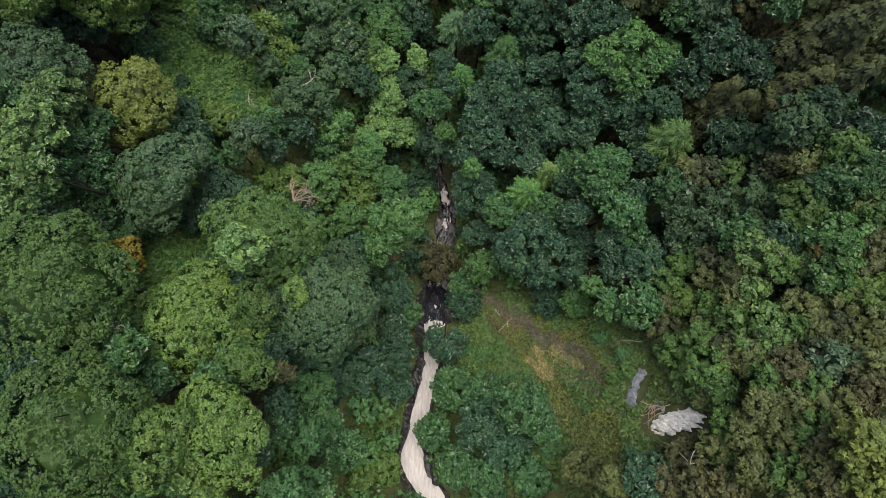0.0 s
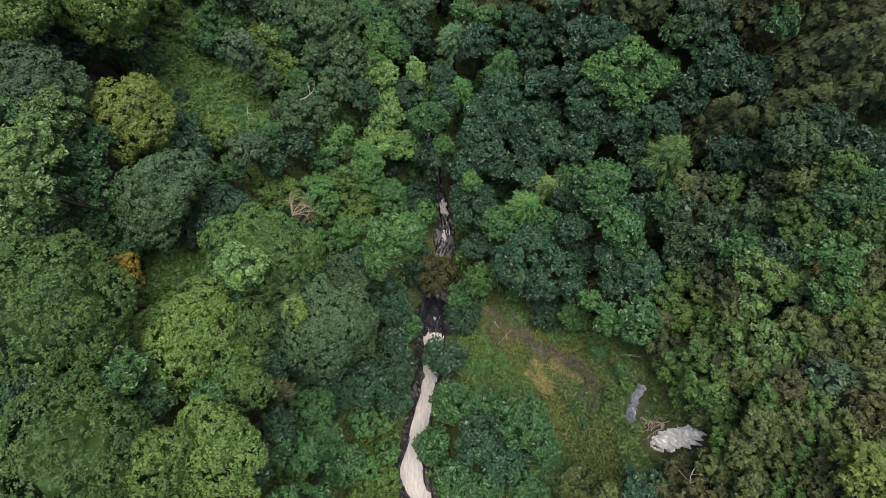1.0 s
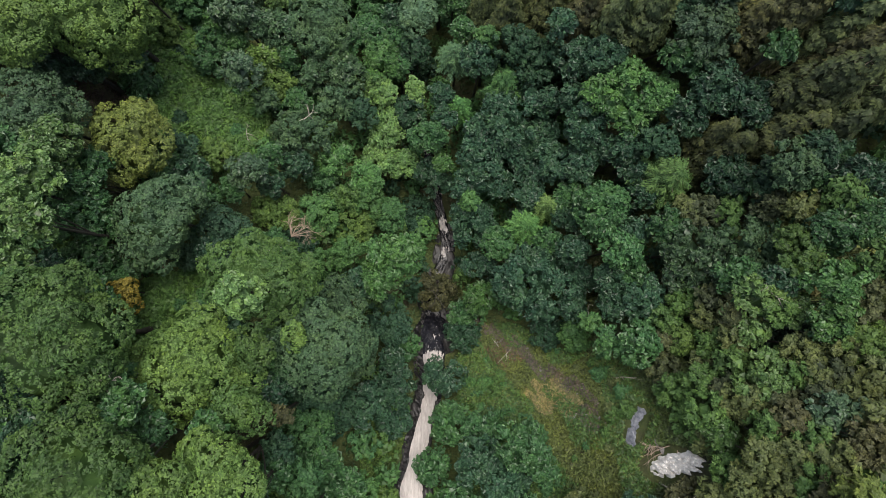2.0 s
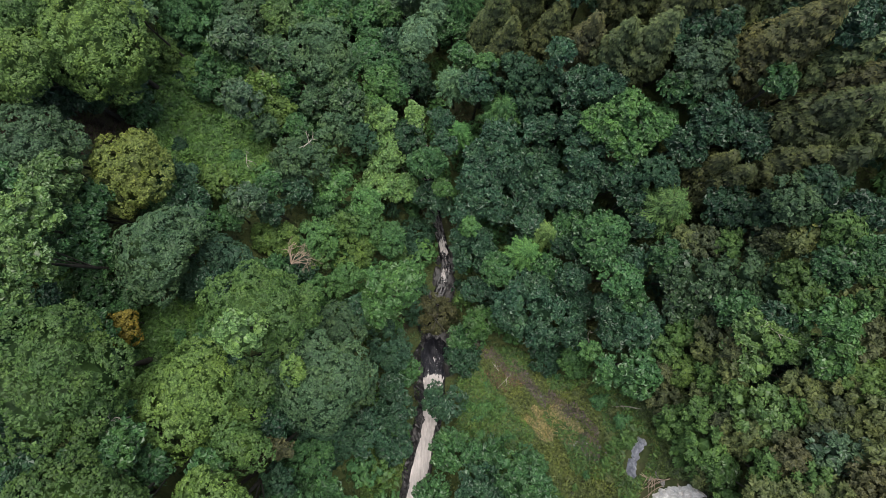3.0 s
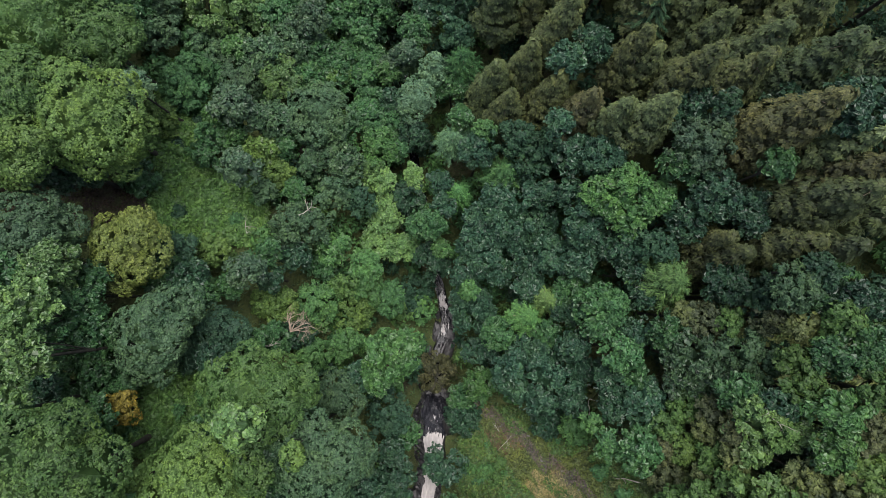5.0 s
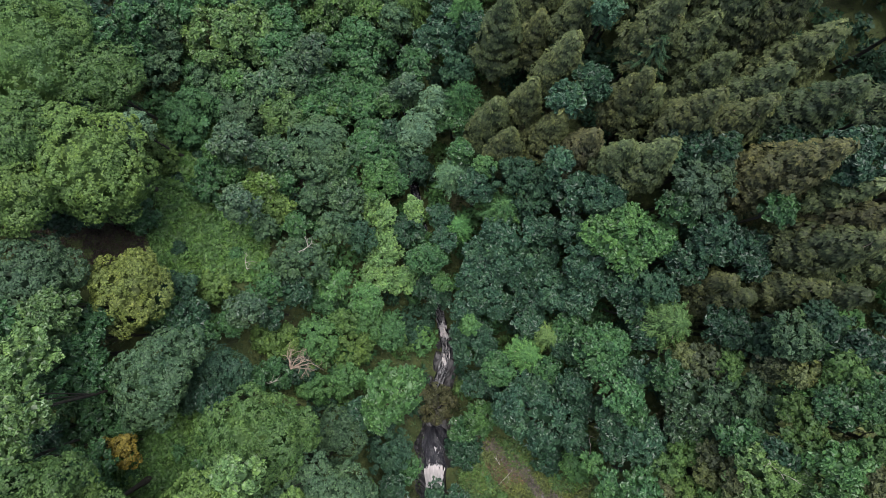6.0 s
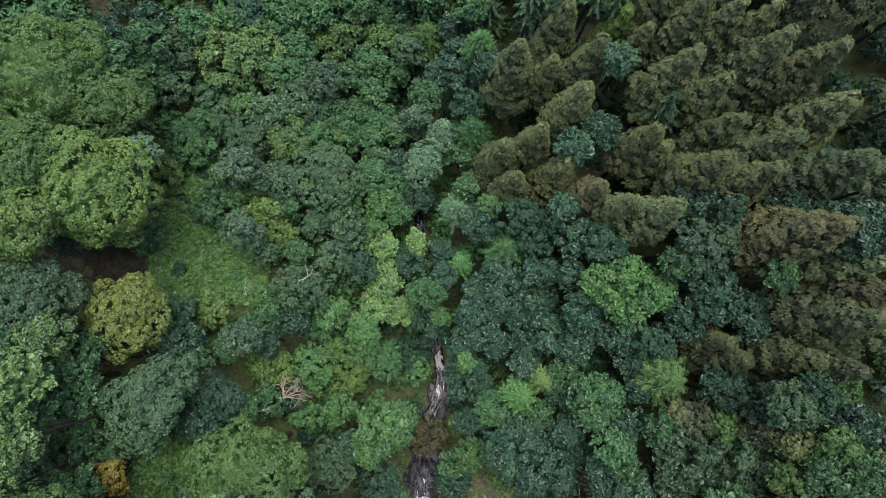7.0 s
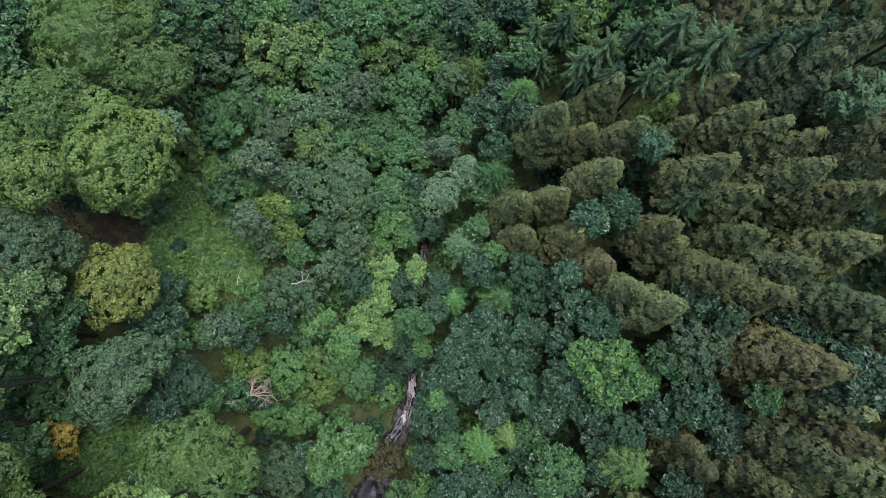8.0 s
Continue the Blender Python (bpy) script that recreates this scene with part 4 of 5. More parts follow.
conifer("spruce", 21.1, 30.4, 29.2, 2.14, "mossy olive", shown=11.8)
conifer("spruce", 26.9, 30.9, 32.4, 2.58, "mossy olive", shown=13.0)
conifer("spruce", 15.5, 29.6, 28.4, 1.59, "mossy olive", shown=8.7)
conifer("spruce", 16.5, 28.7, 27.5, 1.55, "mossy olive", shown=8.5)
conifer("spruce", 10.0, 28.1, 23.5, 1.83, "mossy olive", 1.2, shown=10.1)
conifer("spruce", 5.2, 30.2, 20.6, 2.23, "mossy olive", shown=12.3)
conifer("spruce", 7.9, 31.0, 23.0, 1.34, "mossy olive", shown=7.4)
conifer("spruce", 10.2, 32.7, 23.1, 1.28, "mossy olive", shown=7.1)
conifer("spruce", 12.3, 26.0, 25.3, 1.91, "dull brown", shown=10.5)
conifer("spruce", 14.2, 24.5, 27.5, 1.50, "mossy olive", 1.3, shown=8.3)
conifer("spruce", 16.1, 23.7, 30.8, 1.55, "mossy olive", 1.35, shown=8.5)
conifer("spruce", 19.1, 26.9, 31.6, 1.84, "mossy olive", shown=10.1)
conifer("spruce", 22.2, 26.2, 32.1, 1.74, "mossy olive", shown=9.6)
conifer("spruce", 27.0, 26.7, 33.9, 2.27, "dark olive", shown=12.5)
conifer("spruce", 24.0, 21.9, 36.4, 2.31, "rusty olive", 0.82, shown=12.7)
conifer("spruce", 26.7, 19.9, 35.1, 1.26, "mossy olive", 1.2, shown=6.9)
conifer("spruce", 26.1, 16.5, 35.7, 2.47, "mossy olive", 0.75, shown=13.0)
conifer("spruce", 27.2, 18.1, 35.9, 1.70, "rusty olive", 0.7, shown=9.4)
conifer("spruce", 6.1, 27.1, 22.0, 1.56, "mossy olive", shown=8.6)
conifer("spruce", 26.2, 34.5, 32.8, 1.66, "dark olive", shown=9.1)
conifer("spruce", 23.0, 40.8, 34.7, 1.57, "dark olive", shown=8.6)
conifer("spruce", 23.9, 28.6, 31.3, 1.75, "dark olive", shown=9.6)
conifer("larch", 17.8, 11.5, 25.5, 2.34, "pale green", 0.85, shown=4.6)
conifer("larch", 9.4, 10.0, 18.8, 1.36, "pale green", shown=4.6)
conifer("larch", 7.7, 8.5, 17.8, 1.88, "fresh green", 1.1, shown=4.6)
conifer("larch", 5.9, 21.8, 17.2, 2.26, "mid green", 1.1, shown=4.6)
conifer("larch", 1.4, 25.8, 13.6, 1.99, "silver-green", shown=4.6)
conifer("larch", 1.7, 20.5, 14.0, 1.51, "fresh green", 1.1, shown=4.6)
conifer("larch", 14.4, 18.3, 24.7, 1.09, "fresh green", shown=4.6)
conifer("spruce", 21.8, 13.3, 28.5, 1.76, "mossy olive", 0.72, shown=9.7)
conifer("spruce", 21.0, 14.5, 27.7, 1.42, "mossy olive", 0.72, shown=7.8)
conifer("spruce", 24.8, 13.8, 32.0, 1.83, "mossy olive", 0.64, shown=10.1)
conifer("spruce", 26.2, 13.3, 33.8, 1.47, "dark olive", 0.8, shown=8.1)
broadleaf("coarse", 26.3, 24.3, 28.3, 2.00, "dark green", 0.8)
broadleaf("ash", -2.3, 37.1, 13.1, 1.78, "mid green", 0.95)
broadleaf("coarse", 12.7, 30.9, 24.2, 1.72, "dark green", 0.95)
broadleaf("coarse", 1.4, 32.1, 12.2, 1.99, "mid green", 0.95)
broadleaf("ash", -21.1, 25.9, 16.7, 1.63, "mid green", 0.95)
broadleaf("ash", -21.8, 24.1, 16.2, 1.61, "mid green", 0.95)
broadleaf("coarse", -26.4, 21.2, 19.1, 1.81, "mid green", 0.95)
broadleaf("ash", -7.2, 22.7, 12.2, 1.45, "pale green", 0.95)
broadleaf("coarse", -13.7, 20.7, 14.5, 1.36, "mid green", 0.95)
broadleaf("ash", -3.3, 20.6, 12.0, 1.95, "dark green", 0.95)
broadleaf("coarse", 9.6, 19.6, 18.0, 1.30, "blue-green", 0.95)
broadleaf("coarse", 11.5, 19.3, 19.8, 1.46, "blue-green", 0.95)
broadleaf("coarse", 22.9, 17.1, 27.5, 1.39, "blue-green", 0.75)
broadleaf("coarse", 22.9, 15.6, 27.6, 1.34, "blue-green", 0.75)
broadleaf("coarse", -29.0, 12.3, 32.0, 1.53, "mid green", 0.95)
broadleaf("coarse", -25.4, 12.2, 27.2, 1.32, "mid green", 0.95)
broadleaf("coarse", -22.9, 13.0, 21.7, 1.63, "mid green", 0.95)
broadleaf("ash", -11.3, 13.5, 13.1, 1.55, "mid green", 0.95)
broadleaf("ash", -0.8, 14.3, 10.8, 1.93, "dark green", 0.95)
broadleaf("coarse", 8.2, 13.2, 16.3, 1.43, "blue-green", 0.95)
broadleaf("coarse", 15.8, 12.6, 22.3, 1.26, "blue-green", 0.95)
broadleaf("ash", -26.5, 10.8, 28.6, 1.36, "mid green", 0.95)
broadleaf("coarse", -25.6, 10.7, 27.0, 1.27, "mid green", 0.95)
broadleaf("coarse", -20.1, 11.0, 20.2, 1.40, "mid green", 0.95)
broadleaf("ash", -18.2, 11.6, 18.8, 1.28, "mid green", 0.95)
broadleaf("coarse", 8.1, 11.3, 16.1, 1.51, "blue-green", 0.95)
broadleaf("coarse", 11.5, 10.8, 18.5, 1.61, "mid green", 0.95)
broadleaf("coarse", 16.3, 10.3, 22.9, 1.28, "dark green", 0.95)
broadleaf("coarse", 25.4, 10.1, 31.4, 1.33, "mid green", 0.75)
broadleaf("coarse", 26.0, 10.0, 32.3, 1.33, "dark green", 0.75)
broadleaf("coarse", 27.0, 9.8, 33.5, 1.42, "dark green", 0.75)
broadleaf("coarse", 11.0, 9.1, 18.2, 1.50, "dark green", 0.95)
broadleaf("bush", 18.5, 8.8, 25.2, 1.25, "brown-green")
broadleaf("bush", 19.9, 8.5, 25.9, 1.53, "dark olive")
broadleaf("bush", 21.2, 8.5, 26.9, 1.10, "olive")
broadleaf("bush", 23.1, 8.7, 29.4, 1.36, "dark olive")
broadleaf("bush", 24.0, 8.3, 31.0, 1.24, "brown-green")
broadleaf("bush", 25.7, 8.8, 33.3, 1.41, "olive")
broadleaf("ash", -26.9, 7.3, 30.4, 1.52, "mid green", 0.95)
broadleaf("coarse", -16.2, 6.9, 19.1, 1.34, "mid green", 0.95)
broadleaf("coarse", -15.2, 6.9, 16.2, 1.61, "mid green", 0.95)
broadleaf("coarse", -13.5, 7.3, 14.5, 1.74, "dark green", 0.95)
broadleaf("coarse", 9.5, 7.2, 17.1, 1.39, "mid green", 0.95)
broadleaf("coarse", 15.7, 7.4, 22.6, 1.49, "blue-green", 0.95)
broadleaf("coarse", -18.5, 5.8, 22.6, 1.52, "blue-green", 0.95)
broadleaf("ash", 3.7, 5.2, 11.6, 1.66, "blue-green", 0.95)
broadleaf("coarse", -24.7, 3.9, 24.3, 1.42, "mid green", 0.95)
broadleaf("coarse", 14.0, 3.5, 21.6, 1.58, "dark green", 0.95)
broadleaf("coarse", 15.8, 3.8, 22.4, 1.35, "mid green", 0.95)
broadleaf("ash", -26.9, 3.4, 33.8, 1.33, "mid green", 0.95)
broadleaf("coarse", -26.1, 3.1, 32.8, 1.33, "mid green", 0.95)
broadleaf("coarse", 1.9, 0.2, 8.9, 1.46, "mid green", 0.95)
broadleaf("coarse", 11.7, 1.0, 17.1, 1.49, "blue-green", 0.95)
broadleaf("coarse", 14.2, 1.6, 21.6, 1.56, "dark green", 0.95)
broadleaf("bush", 18.5, 2.0, 25.0, 1.47, "olive")
broadleaf("bush", 19.4, 2.1, 26.9, 1.11, "dark olive")
broadleaf("bush", 26.0, 3.0, 34.4, 1.18, "mossy olive")
broadleaf("coarse", -26.4, 2.2, 34.5, 1.36, "mid green", 0.95)
broadleaf("coarse", -16.8, 1.0, 26.7, 1.52, "mid green", 0.95)
broadleaf("coarse", 2.0, -1.9, 8.6, 1.89, "dark green", 0.95)
broadleaf("coarse", 9.9, -1.2, 13.2, 1.88, "dark green", 0.95)
broadleaf("bush", 12.0, -1.4, 16.6, 1.58, "fresh green", 0.95)
broadleaf("bush", 17.3, 0.4, 24.3, 1.28, "olive")
broadleaf("bush", 19.7, 0.6, 26.9, 1.47, "brown-green")
broadleaf("bush", 20.0, 1.1, 29.2, 1.11, "mossy olive")
broadleaf("bush", 21.9, 1.3, 31.7, 1.12, "olive")
broadleaf("bush", 25.5, 1.6, 34.2, 1.20, "mossy olive")
broadleaf("coarse", -14.5, -0.3, 28.6, 1.17, "dark green", 0.95)
broadleaf("coarse", -12.4, -0.9, 26.3, 1.51, "grey-green", 0.95)
broadleaf("coarse", -4.7, -3.7, 14.1, 1.38, "blue-green", 0.95)
broadleaf("bush", 17.2, -1.4, 24.3, 1.27, "mossy olive")
broadleaf("bush", 19.3, -1.0, 27.3, 1.21, "olive")
broadleaf("bush", 20.0, -0.7, 29.3, 1.21, "brown-green")
broadleaf("coarse", -11.9, -3.1, 25.7, 1.30, "mid green", 0.95)
broadleaf("bush", 17.1, -3.5, 24.6, 1.48, "mossy olive")
broadleaf("bush", 19.0, -2.5, 26.8, 1.11, "brown-green")
broadleaf("bush", 19.8, -2.3, 29.8, 1.38, "olive")
broadleaf("bush", 22.7, -1.2, 32.7, 1.43, "brown-green")
broadleaf("bush", 24.5, -1.2, 33.9, 1.42, "brown-green")
broadleaf("coarse", -20.9, -2.6, 31.8, 1.46, "mid green", 0.95)
broadleaf("coarse", -12.2, -4.4, 26.9, 1.44, "dark green", 0.95)
broadleaf("bush", 19.3, -3.8, 29.8, 1.23, "dark olive")
broadleaf("bush", 22.3, -2.7, 33.0, 1.05, "olive")
broadleaf("bush", 22.9, -2.7, 33.8, 1.12, "brown-green")
broadleaf("bush", 24.0, -2.3, 34.1, 1.16, "dark olive")
broadleaf("coarse", -24.3, -2.7, 37.1, 1.33, "dark green", 0.95)
broadleaf("coarse", -20.6, -3.2, 34.8, 1.04, "olive", 0.95)
broadleaf("coarse", -19.0, -3.4, 34.6, 1.30, "mid green", 0.95)
broadleaf("bush", -10.2, -7.8, 20.0, 1.37, "mid green", 0.95)
broadleaf("coarse", -4.6, -9.5, 13.7, 1.72, "blue-green", 0.95)
broadleaf("bush", 21.1, -4.1, 32.7, 1.21, "mossy olive")
broadleaf("bush", 22.8, -3.6, 34.4, 1.03, "dark olive")
broadleaf("bush", 24.6, -3.4, 35.2, 1.37, "brown-green")
broadleaf("coarse", -34.5, 31.5, 31.4, 1.56, "mid green", 1.05)
broadleaf("coarse", -28.3, 37.7, 23.9, 1.37, "dark green", 1.05)
broadleaf("coarse", -27.5, 40.9, 19.2, 2.02, "dark green", 1.05)
broadleaf("coarse", -9.9, 49.0, 13.5, 1.82, "mid green", 1.05)
broadleaf("coarse", -8.0, 48.8, 13.4, 1.87, "mid green", 1.05)
broadleaf("coarse", -5.8, 49.4, 14.4, 2.09, "dark green", 1.05)
broadleaf("coarse", -1.3, 48.8, 17.1, 1.94, "dark green", 1.05)
broadleaf("coarse", 0.6, 48.6, 17.7, 1.55, "blue-green", 1.05)
broadleaf("coarse", -34.3, 29.7, 31.1, 1.31, "mid green", 1.05)
broadleaf("coarse", -27.8, 35.2, 24.6, 1.63, "mid green", 1.05)
broadleaf("coarse", -33.9, 28.2, 31.2, 1.41, "mid green", 1.05)
broadleaf("coarse", -27.9, 36.3, 19.1, 1.97, "mid green", 1.05)
broadleaf("coarse", -33.3, 26.8, 30.8, 1.56, "mid green", 1.05)
broadleaf("coarse", 0.4, 43.8, 14.5, 1.82, "blue-green", 1.05)
broadleaf("coarse", -32.8, 25.3, 30.7, 1.41, "dark green", 1.05)
broadleaf("coarse", -28.4, 28.6, 25.7, 1.70, "dark green", 1.05)
broadleaf("coarse", -10.2, 40.0, 10.6, 1.86, "mid green", 1.05)
broadleaf("coarse", -5.9, 41.0, 9.3, 1.66, "mid green", 1.05)
broadleaf("bush", -22.1, 32.6, 14.1, 1.57, "mid green", 1.05)
broadleaf("coarse", 3.4, 38.9, 17.4, 1.59, "dark green", 1.05)
broadleaf("coarse", -16.9, 24.4, 15.6, 1.78, "yellow-green", 1.05)
broadleaf("coarse", -15.1, 25.3, 14.5, 1.46, "mid green", 1.05)
broadleaf("ash", -4.9, 28.0, 10.4, 1.71, "mid green", 1.05)
broadleaf("coarse", -12.2, 23.8, 13.7, 1.70, "grey-green", 1.05)
broadleaf("coarse", 2.1, 27.7, 14.5, 1.43, "mid green", 1.05)
broadleaf("coarse", -3.5, -2.7, 11.9, 1.55, "mid green", 0.95)
broadleaf("coarse", -24.5, -4.3, 37.0, 1.12, "mid green", 0.95)
broadleaf("coarse", -22.8, -4.3, 37.4, 1.26, "dark green", 0.95)
broadleaf("coarse", -20.4, -4.4, 37.1, 1.09, "mid green", 0.95)
broadleaf("coarse", -18.7, -4.5, 36.0, 1.27, "mid green", 0.95)
broadleaf("coarse", -23.5, -5.3, 38.4, 1.12, "mid green", 0.95)
broadleaf("coarse", -22.3, -5.1, 38.5, 1.01, "dark green", 0.95)
broadleaf("coarse", -14.4, -5.8, 33.3, 1.19, "mid green", 0.95)
broadleaf("coarse", -22.9, -6.4, 39.3, 1.18, "mid green", 0.95)
broadleaf("coarse", -17.0, -6.8, 36.4, 0.94, "mid green", 0.95)
broadleaf("coarse", -11.8, -10.3, 27.3, 1.28, "mid green", 0.95)
broadleaf("coarse", -22.2, -8.2, 39.5, 1.04, "mid green", 0.95)
broadleaf("coarse", -14.9, -9.5, 35.9, 1.22, "yellow-green", 0.95)
broadleaf("coarse", -11.7, -10.5, 32.1, 1.02, "dark green", 0.95)
broadleaf("coarse", -22.1, -9.3, 39.7, 0.96, "mid green", 0.95)
broadleaf("coarse", -21.4, -9.8, 39.6, 1.14, "dark green", 0.95)
broadleaf("coarse", -14.4, -10.8, 35.8, 1.17, "yellow-green", 0.95)
broadleaf("bush", -5.2, -16.4, 16.0, 1.65, "yellow-green", 0.95)


# ---- the stream ----
ys = np.arange(-60, 90, 0.22)
us = np.linspace(-1, 1, 15)
WIDE_Y = (-60, -19.2, -17.8, -16.4, -15.4, -13.6, -11.9, -10.6, -9.6, -7.6, -5, -3.9, -2, 0, 3, 7, 90)
WIDE = (1.2, 1.2, 1.2, 1.25, 0.95, 0.66, 0.85, 0.82, 0.66, 0.76, 0.9, 1.15, 1.5, 1.1, 0.7, 0.55, 0.5)
FOAM_Y = (-60, -20, -4.3, -3.5, -0.2, 6.0, 6.6, 7.4, 8.0, 9.0, 9.6, 10.6, 11.4, 90)
FOAM = (0.2, 0.80, 0.74, 0.12, 0.0, 0.0, 0.26, 0.26, 0.0, 0.05, 0.36, 0.36, 0.0, 0.0)
gx, gy = np.meshgrid(us, ys)
wx = bed_x(gy) + gx * np.interp(gy, WIDE_Y, WIDE) * (1 + 0.06 * np.sin(gy * 2.3 + gx))
wz = bed(gy) + 0.10 + 0.10 * (1 - gx ** 2) + 0.05 * np.sin(gx * 7 + gy * 1.1) * np.sin(gy * 2.7)
nx = len(us)
i = (np.arange(len(ys) - 1)[:, None] * nx + np.arange(nx - 1)[None]).ravel()
me = mesh_from("stream", np.stack([wx, gy, wz], -1).reshape(-1, 3), np.stack([i, i + 1, i + 1 + nx, i + nx], 1), WATER, smooth_faces=True)
me.attributes.new("foam", "FLOAT", "POINT").data.foreach_set("value", (np.interp(gy, FOAM_Y, FOAM) - 0.4 * gx ** 4).ravel().astype(np.float32))
tagged(new("water", me), "foaming white stream falling down the gorge into a dark pool", "stream", kind="structure")


def bank(side, reach):
    """Wet black rock along one edge of the stream, rough and stepped."""
    by, bu = np.arange(-24, 3, 0.18), np.linspace(0, 1, 8)
    u, yy = np.meshgrid(bu, by)
    off = np.interp(yy, WIDE_Y, WIDE) * (1 + 0.06 * np.sin(yy * 2.3 + side)) - 0.15 + u * reach * (1 + 0.45 * np.sin(yy * 1.3 + side) * np.sin(yy * 0.57 + 1))
    xx = bed_x(yy) + side * off
    rough = 0.16 * np.sin(xx * 5.1 + yy * 2.2) * np.sin(yy * 4.3 - xx * 1.7) + 0.10 * np.sin(xx * 11 + yy * 7) * np.sin(yy * 9.1) + 0.12 * np.floor(2.5 * np.sin(yy * 0.9 + xx)) / 2.5
    zz = np.maximum(bed(yy) + 0.08, ground(xx, yy) + 0.07) + rough * np.sin(np.pi * np.clip(u, 0.05, 0.95)) + 0.1 * np.sin(np.pi * u)
    zz = np.where(u == 1, ground(xx, yy) - 0.15, np.where(u == 0, bed(yy) - 0.1, zz))
    w = len(bu)
    k = (np.arange(len(by) - 1)[:, None] * w + np.arange(w - 1)[None]).ravel()
    ob = new("stream_bank", mesh_from("stream_bank", np.stack([xx, yy, zz], -1).reshape(-1, 3), np.stack([k, k + 1, k + 1 + w, k + w], 1), WET_ROCK))
    return tagged(ob, "wet black rock ledge beside the falling stream", "rock bank", kind="structure")


bank(-1, 1.0)
bank(1, 0.6)

# ---- more woodland round the part that the path looks down on ----


def far_from(x, y, scale, extra):
    """Which of the places keep clear of every crown set so far."""
    x, y = np.atleast_1d(x).astype(float), np.atleast_1d(y).astype(float)
    ok = np.ones(len(x), bool)
    for a, b, r in PLACED:
        ok &= (x - a) ** 2 + (y - b) ** 2 > (r * scale + extra) ** 2
    return ok


def rock_face(x, y):
    """Where bare rock breaks out of the right-hand bank."""
    a, b = (x - 16.3) * 0.83 + (y + 9.7) * 0.56, (y + 9.7) * 0.83 - (x - 16.3) * 0.56
    c, d = (x - 14.95) * 0.45 + (y + 7.6) * 0.89, (y + 7.6) * 0.45 - (x - 14.95) * 0.89
    return ((a / 2.0) ** 2 + (b / 1.2) ** 2 < 1) | ((c / 1.7) ** 2 + (d / 0.65) ** 2 < 1)


def in_clearing(x, y):
    wobble = 0.7 * np.sin(x * 1.1 + y * 0.5) + 0.5 * np.sin(y * 1.7 - x * 0.4)
    return (x > 1.8 + 0.3 * wobble) & (x < 15.8 + 0.5 * wobble) & (y < 0.5 + 0.5 * wobble - 0.33 * np.maximum(0, x - 2.2)) & (y > -16.5 + wobble) & ~rock_face(x, y)


def on_bank(x, y, room=2.2):
    return np.abs(x - bed_x(y)) < room


def bare_earth(x, y):
    return ((x + 31.0) / 6.0) ** 2 + ((y - 19.2) / 2.3) ** 2 < 1


def plantation(x, y):
    return ((x > 15) & (y > 14)) | ((x > 6) & (y > 24))


def bracken_slope(x, y):
    return ((np.abs(x + 21.5) < 4.6) & (y > 15.5) & (y <= 23)) | ((np.abs(x + 24.6) < 2.3) & (y > 23) & (y < 34)) | (((x + 21.8) / 4.6) ** 2 + ((y - 1.2) / 3.2) ** 2 < 1)


def wood(name, label, tone, places):
    """Trees or shrubs too many to count, as one mesh: each place is x, y, top, radius, bough, leaf, density."""
    vs, ts, sv, sq, at, st = [], [], [], [], 0, 0
    for x, y, top, r, lobe, size, dens in places:
        base = float(ground(x, y))
        v, f, cv, _, _ = crown_arrays(r, min((top - base) * 0.95, 2 * r + 1), lobe, size, dens, ragged=0.35, small=True)
        inner = cv[-len(BALL_V):] * [1.2, 1.2, 1.0]
        tv, tq = tube([(0, 0, base - top - 0.2), (0.1, 0, (base - top) * 0.5), (0, 0, -r * 0.5)], [0.06 * r + 0.03, 0.05 * r, 0.03 * r], 5)
        vs.append(np.concatenate([v, inner]) + [x, y, top])
        ts.append(np.concatenate([f, BALL_F + len(v)]) + at)
        sv.append(tv + [x, y, top]), sq.append(tq + st)
        at, st = at + len(v) + len(inner), st + len(tv)
    ob = new(name, mesh_from(name, np.concatenate(vs + sv), np.concatenate(sq) + at, DULL_LEAF, np.concatenate(ts)))
    ob.color = (*TONES[tone], 1)
    return tagged(ob, label, name.replace("_", " "), kind="stuff")


pick = random.Random(4)
margin = {"olive": [], "mid green": [], "grey-green": [], "brown-green": []}
for gx0 in np.arange(-72, 73, 5.6):
    for gy0 in np.arange(-46, 95, 5.6):
        x, y = gx0 + pick.uniform(-1.6, 1.6), gy0 + pick.uniform(-1.6, 1.6)
        needle = x > 14 and 14 < y < 70 and x < 45
        tall = pick.uniform(15, 20) if needle else pick.uniform(3.5, 6) if x > 10 and y < 10 else pick.uniform(9, 14)
        r = pick.uniform(1.7, 2.3) if needle else pick.uniform(2.6, 3.8)
        top = float(ground(x, y)) + tall
        deep = 70 - top
        outside = abs(x) > 0.727 * deep + r * 0.5 or y > 19 + 0.50 * deep + r * 0.5 or y < -0.34 * deep - r * 0.5
        if not outside or not far_from(x, y, 0.7, 2.0)[0] or on_bank(x, y, 3.0):
            continue
        near = abs(x) < 35 and -22 < y < 54
        if needle and near:
            conifer("spruce", x, y, top, r, pick.choice(("dark olive", "dark olive", "dull brown", "mossy olive")), shown=6)
        else:
            tone = pick.choice(("olive", "mid green", "grey-green")) if x < 12 or y > 10 else "brown-green"
            margin[tone].append((x, y, top, r * 1.1, 0.9, 0.36, 6) if near else (x, y, top, r * 1.15, 1.5, 0.8, 1.9))
for tone, places in margin.items():
    wood("surrounding_woods", f"unbroken {tone} broadleaf woodland on the upper slopes", tone, places)

